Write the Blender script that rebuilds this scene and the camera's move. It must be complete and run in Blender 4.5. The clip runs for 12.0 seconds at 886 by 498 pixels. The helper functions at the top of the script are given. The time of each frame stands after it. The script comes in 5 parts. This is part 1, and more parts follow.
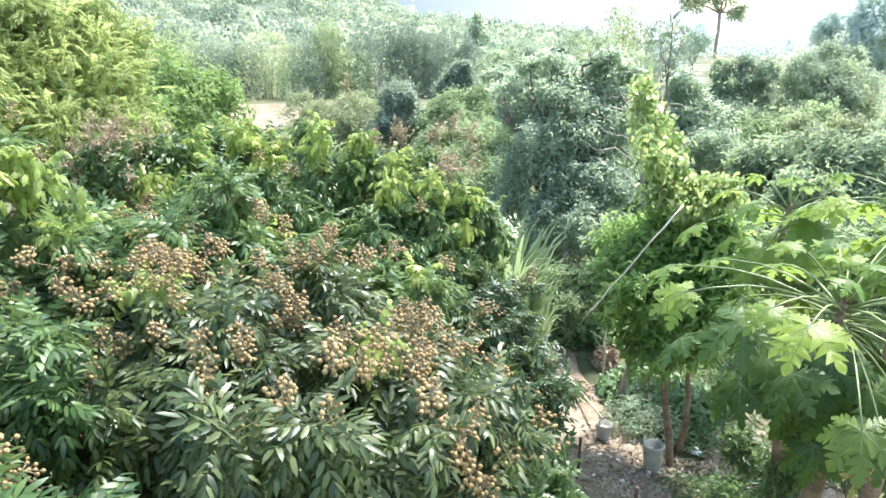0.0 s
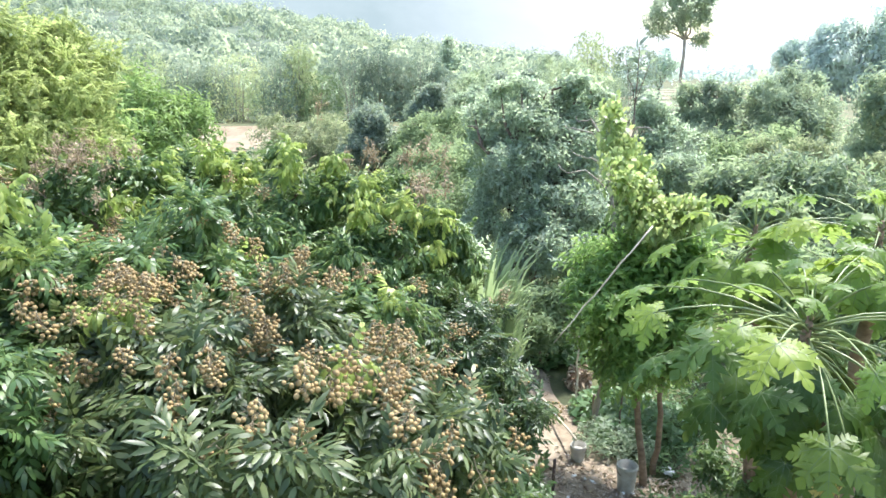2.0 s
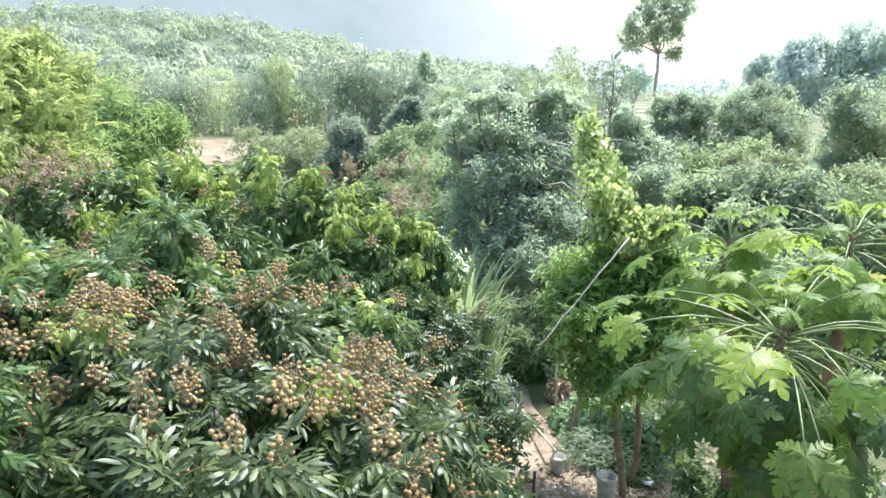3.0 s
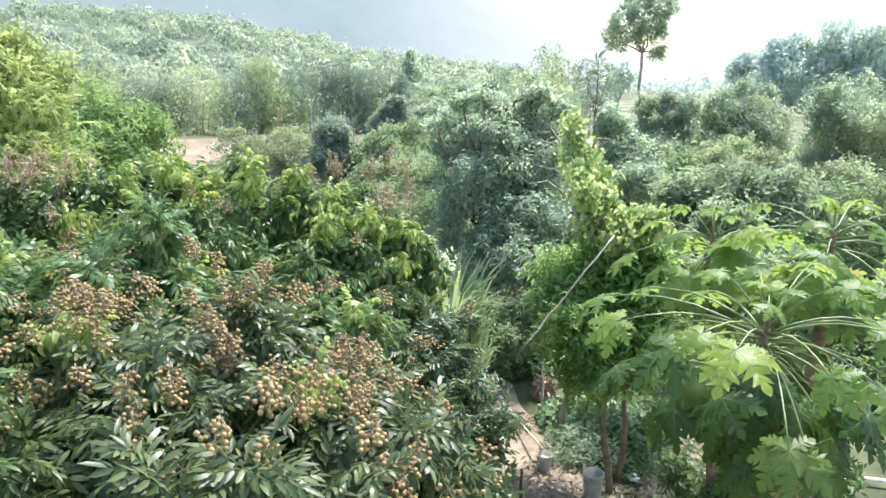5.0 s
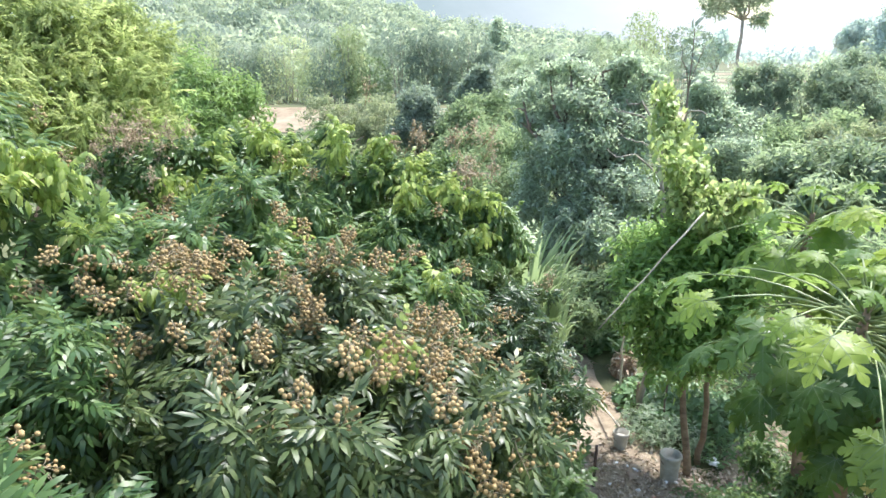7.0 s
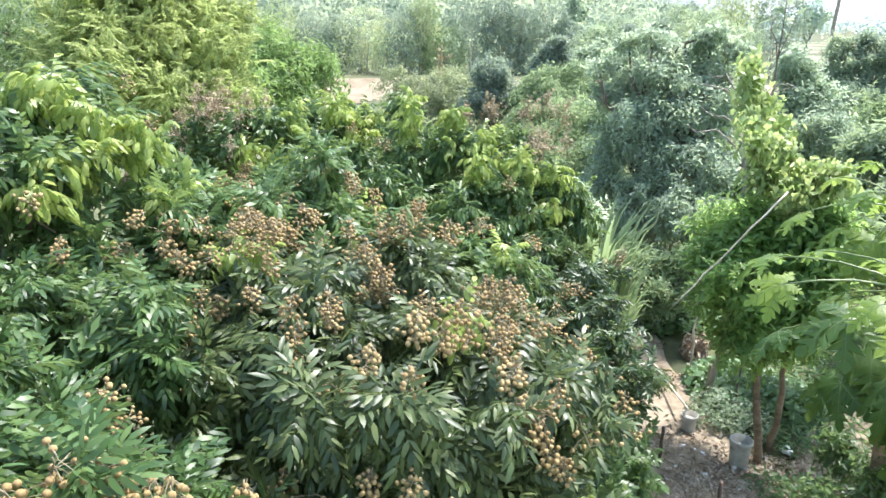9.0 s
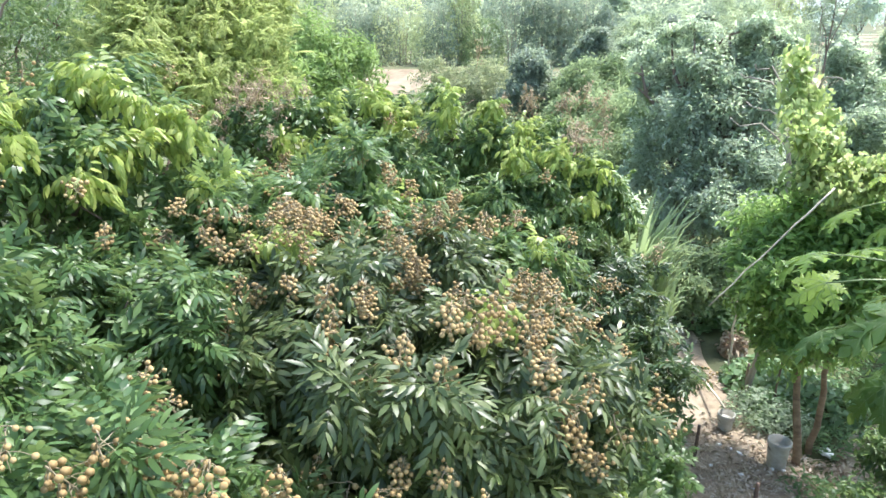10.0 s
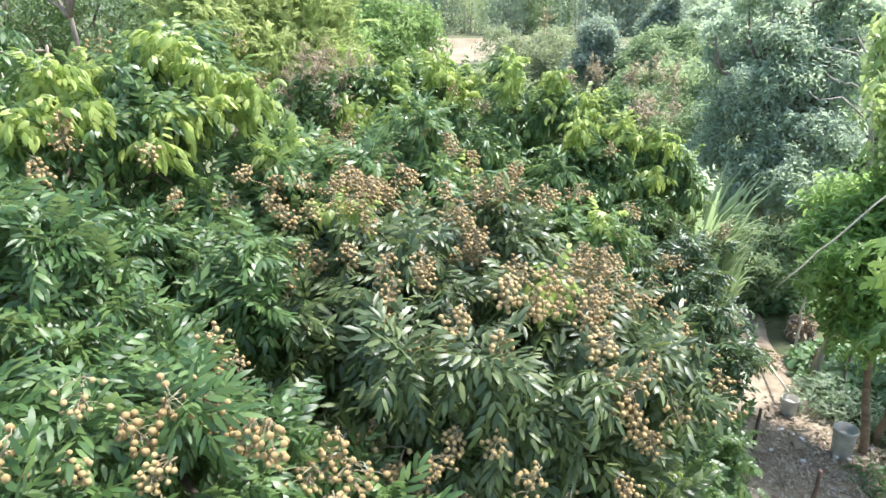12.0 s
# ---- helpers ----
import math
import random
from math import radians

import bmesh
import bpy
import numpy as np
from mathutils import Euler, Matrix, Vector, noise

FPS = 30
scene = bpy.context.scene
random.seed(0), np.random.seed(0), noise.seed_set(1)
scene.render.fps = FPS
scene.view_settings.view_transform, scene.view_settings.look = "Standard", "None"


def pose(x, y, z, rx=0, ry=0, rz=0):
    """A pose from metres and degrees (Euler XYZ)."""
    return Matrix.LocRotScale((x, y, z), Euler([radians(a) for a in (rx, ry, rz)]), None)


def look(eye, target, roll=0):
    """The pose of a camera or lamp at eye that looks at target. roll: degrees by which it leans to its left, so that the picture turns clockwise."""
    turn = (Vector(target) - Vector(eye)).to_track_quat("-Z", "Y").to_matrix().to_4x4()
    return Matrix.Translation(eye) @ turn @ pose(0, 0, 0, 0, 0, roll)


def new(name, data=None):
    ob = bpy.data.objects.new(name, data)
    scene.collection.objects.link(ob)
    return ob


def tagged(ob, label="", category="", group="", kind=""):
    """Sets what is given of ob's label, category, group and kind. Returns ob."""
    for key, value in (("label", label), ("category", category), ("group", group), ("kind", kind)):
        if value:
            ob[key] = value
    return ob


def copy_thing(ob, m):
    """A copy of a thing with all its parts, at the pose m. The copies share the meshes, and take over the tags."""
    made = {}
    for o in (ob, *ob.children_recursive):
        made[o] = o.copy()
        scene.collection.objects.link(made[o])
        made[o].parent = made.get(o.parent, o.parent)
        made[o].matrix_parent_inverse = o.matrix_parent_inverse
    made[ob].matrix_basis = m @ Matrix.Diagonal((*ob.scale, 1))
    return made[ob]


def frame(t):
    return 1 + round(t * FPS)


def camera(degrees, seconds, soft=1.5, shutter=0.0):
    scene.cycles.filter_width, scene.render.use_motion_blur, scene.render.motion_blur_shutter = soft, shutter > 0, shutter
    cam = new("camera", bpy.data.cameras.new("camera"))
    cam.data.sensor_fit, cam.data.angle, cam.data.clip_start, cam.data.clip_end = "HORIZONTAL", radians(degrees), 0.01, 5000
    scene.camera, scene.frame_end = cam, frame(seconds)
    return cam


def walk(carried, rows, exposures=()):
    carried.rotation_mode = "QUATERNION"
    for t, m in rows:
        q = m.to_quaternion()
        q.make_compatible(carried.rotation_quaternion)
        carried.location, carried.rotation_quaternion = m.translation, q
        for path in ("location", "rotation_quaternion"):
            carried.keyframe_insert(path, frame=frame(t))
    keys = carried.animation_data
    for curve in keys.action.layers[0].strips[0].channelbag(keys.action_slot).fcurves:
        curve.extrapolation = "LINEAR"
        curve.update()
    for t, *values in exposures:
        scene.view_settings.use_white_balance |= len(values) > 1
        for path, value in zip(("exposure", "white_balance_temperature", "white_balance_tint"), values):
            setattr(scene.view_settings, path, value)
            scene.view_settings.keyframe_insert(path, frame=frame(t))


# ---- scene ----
# the camera stands on a balcony about 5 m up and turns where it is
cam = camera(65.2, 12.0, soft=1.55)
TURNS = (
    (0.0, 73.70, -0.00, 0.00),
    (0.5, 73.93, -0.14, -0.82),
    (1.0, 74.75, -0.25, -1.42),
    (1.5, 75.26, -0.35, -1.77),
    (2.0, 75.53, -0.28, -2.27),
    (2.5, 76.04, -0.22, -2.99),
    (3.0, 76.58, -0.34, -4.09),
    (5.0, 76.50, -0.29, -5.29),
    (5.5, 75.57, -0.20, -4.00),
    (6.0, 75.31, -0.29, -2.44),
    (6.5, 74.71, -0.31, -0.76),
    (7.0, 74.09, -0.31, 1.60),
    (7.5, 73.19, -0.23, 2.97),
    (9.5, 71.55, -0.19, 9.15),
    (10.0, 71.14, -0.17, 10.60),
    (10.5, 70.43, -0.13, 11.82),
    (11.0, 69.51, -0.02, 13.13),
    (11.5, 69.17, -0.04, 15.01),
    (12.0, 68.76, 0.01, 15.72),
)
walk(cam, [(t, pose(0.0, 0.0, 5.2, a, b, c)) for t, a, b, c in TURNS], exposures=[(t, e + 0.03, 6150, 14.5) for t, e in ((0.0, 1.72), (1.5, 1.62), (3.0, 1.46), (5.0, 1.38), (7.0, 1.45), (9.5, 1.58), (12.0, 1.6))])

# ---- sky, sun ----
SUN_AZ, SUN_EL = radians(42), radians(62)
world = bpy.data.worlds.new("hazy_sky")
scene.world = world
world.use_nodes = True
wn = world.node_tree
sky = wn.nodes.new("ShaderNodeTexSky")
sky.sky_type = "NISHITA"
sky.sun_disc = False
sky.sun_elevation, sky.sun_rotation = SUN_EL, SUN_AZ
sky.altitude, sky.air_density, sky.dust_density, sky.ozone_density = 200, 1.4, 2.1, 1.0
wn.links.new(sky.outputs[0], wn.nodes["Background"].inputs[0])
wn.nodes["Background"].inputs[1].default_value = 0.15
lamp = bpy.data.lights.new("sun", "SUN")
lamp.energy, lamp.angle, lamp.color = 3.4, radians(6), (1.0, 0.96, 0.90)
sun = new("sun", lamp)
sun.matrix_world = look((40 * math.sin(SUN_AZ), 40 * math.cos(SUN_AZ), 40 * math.tan(SUN_EL)), (0, 0, 0))


# ---- materials ----
def nodes_of(name):
    m = bpy.data.materials.new(name)
    m.use_nodes = True
    nt = m.node_tree
    return m, nt, nt.nodes["Principled BSDF"], nt.nodes["Material Output"]


def node(nt, kind, **inputs):
    n = nt.nodes.new(kind)
    for k, v in inputs.items():
        n.inputs[k.replace("_", " ")].default_value = v
    return n


def ramp(nt, fac, stops):
    r = nt.nodes.new("ShaderNodeValToRGB")
    while len(r.color_ramp.elements) < len(stops):
        r.color_ramp.elements.new(0.5)
    for e, (p, c) in zip(r.color_ramp.elements, stops):
        e.position, e.color = p, (*c, 1)
    nt.links.new(fac, r.inputs[0])
    return r.outputs[0]


def leaf_material(name, stops, clear=0.3, rough=0.42, patch=1.6, single=False, pure=0.88, each=0.5, gloss=0.5):
    """Leaves that differ one from the other, with patches of a second scale, and let some light through."""
    m, nt, p, out = nodes_of(name)
    geo = nt.nodes.new("ShaderNodeNewGeometry")
    pick = geo.outputs["Random Per Island"]
    if single:
        pick = nt.nodes.new("ShaderNodeObjectInfo").outputs["Random"]
    nz = node(nt, "ShaderNodeTexNoise", Scale=patch, Detail=3.0)
    nt.links.new(geo.outputs["Position"], nz.inputs["Vector"])
    mix = nt.nodes.new("ShaderNodeMath")
    mix.operation = "MULTIPLY_ADD"
    mix.inputs[1].default_value = each
    nt.links.new(pick, mix.inputs[0])
    sc = nt.nodes.new("ShaderNodeMath")
    sc.operation = "MULTIPLY_ADD"
    sc.inputs[1].default_value = (1 - each) * (1.0 if each > 0.4 else 2.0)
    sc.inputs[2].default_value = 0.0 if each > 0.4 else -0.4
    nt.links.new(nz.outputs["Fac"], sc.inputs[0])
    nt.links.new(sc.outputs[0], mix.inputs[2])
    stops = [(q, tuple(pure * v + (1 - pure) * (0.3 * c[0] + 0.55 * c[1] + 0.15 * c[2]) for v in c)) for q, c in stops]
    col = ramp(nt, mix.outputs[0], stops)
    nt.links.new(col, p.inputs["Base Color"])
    p.inputs["Roughness"].default_value = rough
    p.inputs["Specular IOR Level"].default_value = gloss
    tl = nt.nodes.new("ShaderNodeBsdfTranslucent")
    warm = node(nt, "ShaderNodeMixRGB", Color2=(0.50, 0.62, 0.18, 1), Fac=0.22)
    nt.links.new(col, warm.inputs["Color1"])
    bright = node(nt, "ShaderNodeHueSaturation", Value=1.6, Saturation=0.95)
    nt.links.new(warm.outputs[0], bright.inputs["Color"])
    nt.links.new(bright.outputs[0], tl.inputs["Color"])
    ms = nt.nodes.new("ShaderNodeMixShader")
    ms.inputs[0].default_value = clear
    nt.links.new(p.outputs[0], ms.inputs[1])
    nt.links.new(tl.outputs[0], ms.inputs[2])
    nt.links.new(ms.outputs[0], out.inputs[0])
    return m


def rough_material(name, stops, scale=8.0, rough=0.85, bump=0.4, depth=0.01, detail=8.0, stretch=(1, 1, 1)):
    m, nt, p, out = nodes_of(name)
    tex = nt.nodes.new("ShaderNodeTexCoord")
    mp = nt.nodes.new("ShaderNodeMapping")
    mp.inputs["Scale"].default_value = stretch
    nt.links.new(tex.outputs["Object"], mp.inputs[0])
    a = node(nt, "ShaderNodeTexNoise", Scale=scale, Detail=detail, Roughness=0.65)
    b = node(nt, "ShaderNodeTexNoise", Scale=scale * 0.13, Detail=4.0)
    nt.links.new(mp.outputs[0], a.inputs["Vector"])
    nt.links.new(mp.outputs[0], b.inputs["Vector"])
    mix = node(nt, "ShaderNodeMixRGB", Fac=0.45)
    nt.links.new(a.outputs["Fac"], mix.inputs["Color1"])
    nt.links.new(b.outputs["Fac"], mix.inputs["Color2"])
    stops = [(0.5 + (q - 0.5) * 0.5, c) for q, c in stops]
    nt.links.new(ramp(nt, mix.outputs[0], stops), p.inputs["Base Color"])
    p.inputs["Roughness"].default_value = rough
    bp = node(nt, "ShaderNodeBump", Strength=bump, Distance=depth)
    nt.links.new(a.outputs["Fac"], bp.inputs["Height"])
    nt.links.new(bp.outputs[0], p.inputs["Normal"])
    return m


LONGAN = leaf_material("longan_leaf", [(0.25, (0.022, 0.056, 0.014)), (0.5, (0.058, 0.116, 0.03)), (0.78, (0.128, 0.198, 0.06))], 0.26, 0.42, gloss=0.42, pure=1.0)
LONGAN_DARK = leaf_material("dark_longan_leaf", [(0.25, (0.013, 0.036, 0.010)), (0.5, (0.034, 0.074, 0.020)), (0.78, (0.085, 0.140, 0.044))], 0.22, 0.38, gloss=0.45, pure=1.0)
# LONGAN again, with sunlit and hazy brightness put into the colour
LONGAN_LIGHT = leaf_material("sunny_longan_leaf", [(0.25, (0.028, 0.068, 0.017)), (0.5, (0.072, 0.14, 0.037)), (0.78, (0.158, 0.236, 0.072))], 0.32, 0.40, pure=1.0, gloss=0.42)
LONGAN_DULL = leaf_material("dull_longan_leaf", [(0.25, (0.022, 0.043, 0.012)), (0.5, (0.06, 0.094, 0.027)), (0.78, (0.148, 0.182, 0.068))], 0.20, 0.42, gloss=0.42, pure=1.0)
YOUNG = leaf_material("young_longan_leaf", [(0.25, (0.165, 0.235, 0.05)), (0.5, (0.285, 0.36, 0.082)), (0.78, (0.43, 0.46, 0.14))], 0.42, 0.42, pure=1.0)
FEATHER = leaf_material("feathery_leaf", [(0.25, (0.12, 0.165, 0.05)), (0.5, (0.245, 0.295, 0.095)), (0.78, (0.39, 0.425, 0.17))], 0.48, 0.6, 0.5, pure=1.0, gloss=0.2)
DEEP = leaf_material("deep_green_leaf", [(0.25, (0.040, 0.085, 0.030)), (0.50, (0.075, 0.140, 0.045)), (0.78, (0.125, 0.195, 0.070))], 0.40, 0.42, pure=1.0)
FRESH = leaf_material("fresh_green_leaf", [(0.25, (0.095, 0.190, 0.045)), (0.50, (0.182, 0.302, 0.070)), (0.78, (0.290, 0.410, 0.110))], 0.50, 0.45, pure=1.0)
# GREY and DARK: lightened and blued, so mid-distance haze sits in the colour
GREY = leaf_material("hazed_grey_green_leaf", [(0.25, (0.16, 0.215, 0.155)), (0.5, (0.285, 0.36, 0.258)), (0.78, (0.45, 0.515, 0.39))], 0.54, 0.5, gloss=0.22, each=0.42)
DARK = leaf_material("hazed_dark_leaf", [(0.25, (0.1, 0.145, 0.115)), (0.5, (0.175, 0.235, 0.18)), (0.78, (0.29, 0.35, 0.265))], 0.40, 0.5, gloss=0.3)
OLIVE = leaf_material("olive_leaf", [(0.25, (0.145, 0.18, 0.098)), (0.5, (0.23, 0.265, 0.145)), (0.78, (0.33, 0.345, 0.2))], 0.44, 0.60, gloss=0.15)
SILVER = leaf_material("silvery_leaf", [(0.25, (0.115, 0.175, 0.1)), (0.5, (0.195, 0.265, 0.155)), (0.78, (0.3, 0.365, 0.23))], 0.44, 0.5, gloss=0.25, each=0.4)
# bamboo and far trees, down to FAR_BAMBOO: distance haze put into pale base colours
BAMBOO = leaf_material("hazed_bamboo_leaf", [(0.25, (0.13, 0.18, 0.14)), (0.5, (0.22, 0.285, 0.21)), (0.78, (0.37, 0.43, 0.3))], 0.22, 0.75, 0.25, gloss=0.05, each=0.15)
BAMBOO_PALE = leaf_material("hazed_pale_bamboo_leaf", [(0.25, (0.3, 0.37, 0.18)), (0.5, (0.42, 0.48, 0.23)), (0.78, (0.54, 0.57, 0.31))], 0.22, 0.6, 0.25, gloss=0.05, each=0.15)
FAR_WOOD = leaf_material("hazed_far_wood_leaf", [(0.25, (0.15, 0.19, 0.165)), (0.5, (0.235, 0.29, 0.225)), (0.78, (0.375, 0.41, 0.28))], 0.42, 0.85, 0.10, each=0.06, gloss=0.0)
PLAIN_WOOD = leaf_material("hazed_plain_wood_leaf", [(0.25, (0.4, 0.46, 0.46)), (0.5, (0.46, 0.52, 0.51)), (0.78, (0.53, 0.58, 0.56))], 0.45, 0.85, 0.1, each=0.2, gloss=0.0)
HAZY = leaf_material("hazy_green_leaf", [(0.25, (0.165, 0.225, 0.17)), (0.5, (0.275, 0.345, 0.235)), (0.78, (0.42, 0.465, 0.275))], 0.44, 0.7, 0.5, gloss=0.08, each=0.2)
PLAIN_TREE = leaf_material("hazed_tree_leaf", [(0.25, (0.230, 0.295, 0.235)), (0.5, (0.335, 0.405, 0.310)), (0.78, (0.460, 0.515, 0.375))], 0.50, 0.7, 0.4, gloss=0.1)
FAR_BAMBOO = leaf_material("hazed_far_bamboo_leaf", [(0.25, (0.45, 0.52, 0.53)), (0.5, (0.52, 0.58, 0.57)), (0.78, (0.6, 0.64, 0.61))], 0.55, 0.80, 0.1, gloss=0.0, each=0.1)
PAPAYA = leaf_material("papaya_leaf", [(0.25, (0.02, 0.062, 0.009)), (0.5, (0.043, 0.096, 0.013)), (0.78, (0.1, 0.155, 0.02))], 0.32, 0.46, 1.2, single=True, pure=1.0, gloss=0.35)
# younger leaves are yellower; the upper leaves' backlit brightness is put in too
PAPAYA_FRESH = leaf_material("fresh_backlit_papaya_leaf", [(0.25, (0.065, 0.14, 0.018)), (0.5, (0.13, 0.22, 0.028)), (0.78, (0.255, 0.33, 0.046))], 0.42, 0.46, 1.2, single=True, pure=1.0, gloss=0.35)
PAPAYA_OLD = leaf_material("old_papaya_leaf", [(0.2, (0.30, 0.26, 0.04)), (0.8, (0.42, 0.30, 0.05))], 0.35, 0.5, 2.0, single=True)
MANGO = leaf_material("mango_leaf", [(0.25, (0.068, 0.135, 0.034)), (0.5, (0.13, 0.23, 0.058)), (0.78, (0.23, 0.34, 0.1))], 0.42, 0.45, pure=1.0)
# base colour raised in place of the haze over the mid-distance
MIDGREEN = leaf_material("hazed_mid_green_leaf", [(0.25, (0.13, 0.195, 0.1)), (0.5, (0.215, 0.295, 0.142)), (0.78, (0.31, 0.38, 0.195))], 0.46, 0.60, gloss=0.15, each=0.4)
VINE_LEAF = leaf_material("vine_leaf", [(0.25, (0.175, 0.255, 0.075)), (0.5, (0.29, 0.365, 0.118)), (0.78, (0.425, 0.455, 0.2))], 0.45, 0.45, pure=1.0)
CANE = leaf_material("cane_leaf", [(0.25, (0.115, 0.19, 0.075)), (0.5, (0.18, 0.265, 0.112)), (0.78, (0.275, 0.35, 0.172))], 0.40, 0.42)
WEED = leaf_material("weed_leaf", [(0.25, (0.060, 0.145, 0.050)), (0.50, (0.105, 0.210, 0.075)), (0.78, (0.180, 0.285, 0.115))], 0.35, 0.45)
LITTER = leaf_material("dry_litter_leaf", [(0.2, (0.19, 0.12, 0.07)), (0.5, (0.36, 0.28, 0.19)), (0.8, (0.58, 0.51, 0.41))], 0.1, 0.8, 3.0)
FLOWER = leaf_material("panicle_twigs", [(0.25, (0.24, 0.165, 0.09)), (0.5, (0.35, 0.255, 0.145)), (0.78, (0.47, 0.365, 0.215))], 0.15, 0.8)
BARK = rough_material("bark", [(0.3, (0.09, 0.065, 0.045)), (0.6, (0.20, 0.15, 0.11)), (0.8, (0.30, 0.25, 0.19))], 14, 0.9, 0.7, 0.02, stretch=(1, 1, 0.25))
PALE_BARK = rough_material("pale_bark", [(0.3, (0.22, 0.19, 0.15)), (0.6, (0.36, 0.32, 0.26)), (0.8, (0.48, 0.44, 0.36))], 14, 0.9, 0.6, 0.01, stretch=(1, 1, 0.3))
PAPAYA_BARK = rough_material("papaya_bark", [(0.3, (0.13, 0.085, 0.05)), (0.6, (0.24, 0.165, 0.10)), (0.8, (0.33, 0.25, 0.17))], 9, 0.9, 0.6, 0.01, stretch=(1, 1, 2.5))
TRUNK_BARK = rough_material("brown_bark", [(0.3, (0.13, 0.10, 0.075)), (0.6, (0.22, 0.175, 0.13)), (0.8, (0.32, 0.27, 0.21))], 14, 0.9, 0.6, 0.01, stretch=(1, 1, 0.3))
TWIG = rough_material("twig", [(0.3, (0.20, 0.16, 0.09)), (0.7, (0.36, 0.30, 0.18))], 30, 0.8, 0.3, 0.004)
PETIOLE = rough_material("petiole", [(0.3, (0.15, 0.20, 0.07)), (0.7, (0.25, 0.30, 0.11))], 12, 0.45, 0.2, 0.004)
VEIN = rough_material("leaf_vein", [(0.3, (0.10, 0.16, 0.05)), (0.7, (0.18, 0.24, 0.09))], 12, 0.5, 0.2, 0.004)
FRUIT = rough_material("longan_skin", [(0.3, (0.20, 0.132, 0.046)), (0.5, (0.335, 0.235, 0.095)), (0.75, (0.46, 0.345, 0.155))], 22, 0.8, 0.25, 0.002)
SOIL = rough_material("trodden_soil", [(0.25, (0.165, 0.128, 0.083)), (0.5, (0.28, 0.228, 0.157)), (0.75, (0.40, 0.342, 0.25))], 5, 0.95, 0.8, 0.03)
GRASSLAND = rough_material("orchard_ground", [(0.25, (0.05, 0.06, 0.025)), (0.5, (0.10, 0.115, 0.045)), (0.75, (0.20, 0.17, 0.09))], 1.4, 0.95, 0.8, 0.05)
STUBBLE = rough_material("stubble_field", [(0.3, (0.17, 0.125, 0.07)), (0.5, (0.26, 0.205, 0.125)), (0.75, (0.34, 0.285, 0.19))], 0.9, 0.95, 0.5, 0.05, stretch=(1, 0.3, 1))
PADDY = rough_material("paddy_field", [(0.3, (0.13, 0.17, 0.08)), (0.5, (0.20, 0.23, 0.11)), (0.75, (0.26, 0.27, 0.16))], 0.15, 0.9, 0.3, 0.05)
PLASTIC = rough_material("grey_plastic", [(0.3, (0.29, 0.275, 0.22)), (0.6, (0.40, 0.385, 0.32)), (0.8, (0.50, 0.485, 0.41))], 9, 0.5, 0.1, 0.002)
WHITE = rough_material("white_plastic", [(0.3, (0.66, 0.66, 0.64)), (0.7, (0.82, 0.82, 0.80))], 12, 0.45, 0.3, 0.01)
WOOD = rough_material("weathered_wood", [(0.3, (0.17, 0.13, 0.09)), (0.6, (0.32, 0.26, 0.18)), (0.8, (0.45, 0.38, 0.28))], 20, 0.85, 0.5, 0.006, stretch=(1, 1, 0.1))
POLE_WOOD = rough_material("dry_bamboo", [(0.3, (0.36, 0.31, 0.22)), (0.7, (0.56, 0.50, 0.38))], 16, 0.6, 0.2, 0.003)
RUST = rough_material("rusty_iron", [(0.3, (0.05, 0.035, 0.03)), (0.7, (0.13, 0.08, 0.055))], 30, 0.8, 0.3, 0.003)
HEAP = rough_material("dead_leaf_heap", [(0.3, (0.17, 0.10, 0.06)), (0.6, (0.31, 0.20, 0.13)), (0.8, (0.42, 0.31, 0.22))], 12, 0.95, 0.9, 0.04)


# ---- geometry helpers ----
def np_mesh(name, V, F, material, smooth=True):
    """A mesh from vertex and face arrays, all faces with equally many corners."""
    V, F = np.asarray(V, dtype=np.float32), np.asarray(F, dtype=np.int32)
    me = bpy.data.meshes.new(name)
    me.vertices.add(len(V))
    me.vertices.foreach_set("co", V.ravel())
    me.loops.add(F.size)
    me.loops.foreach_set("vertex_index", F.ravel())
    me.polygons.add(len(F))
    me.polygons.foreach_set("loop_start", np.arange(0, F.size, F.shape[1], dtype=np.int32))
    me.polygons.foreach_set("use_smooth", np.full(len(F), smooth))
    me.materials.append(material)
    me.update(calc_edges=True)
    me.validate()
    return me


def part(name, data, material=None, parent=None, label="", kind=""):
    """One mesh object under a thing or a part; data is a mesh or a bmesh."""
    if isinstance(data, bmesh.types.BMesh):
        me = bpy.data.meshes.new(name)
        data.to_mesh(me)
        data.free()
        for f in me.polygons:
            f.use_smooth = True
        data = me
        data.materials.append(material)
    ob = new(name, data)
    ob.parent = parent
    return tagged(ob, label, kind=kind)


def thing(name, at, label, category, group="", kind=""):
    ob = new(name)
    ob.location = at
    ob.empty_display_size = 0.2
    return tagged(ob, label, category, group, kind)


def union(shapes):
    vs, fs, n = [], [], 0
    for v, f in shapes:
        vs.append(v)
        fs.append(f + n)
        n += len(v)
    return np.concatenate(vs), np.concatenate(fs)


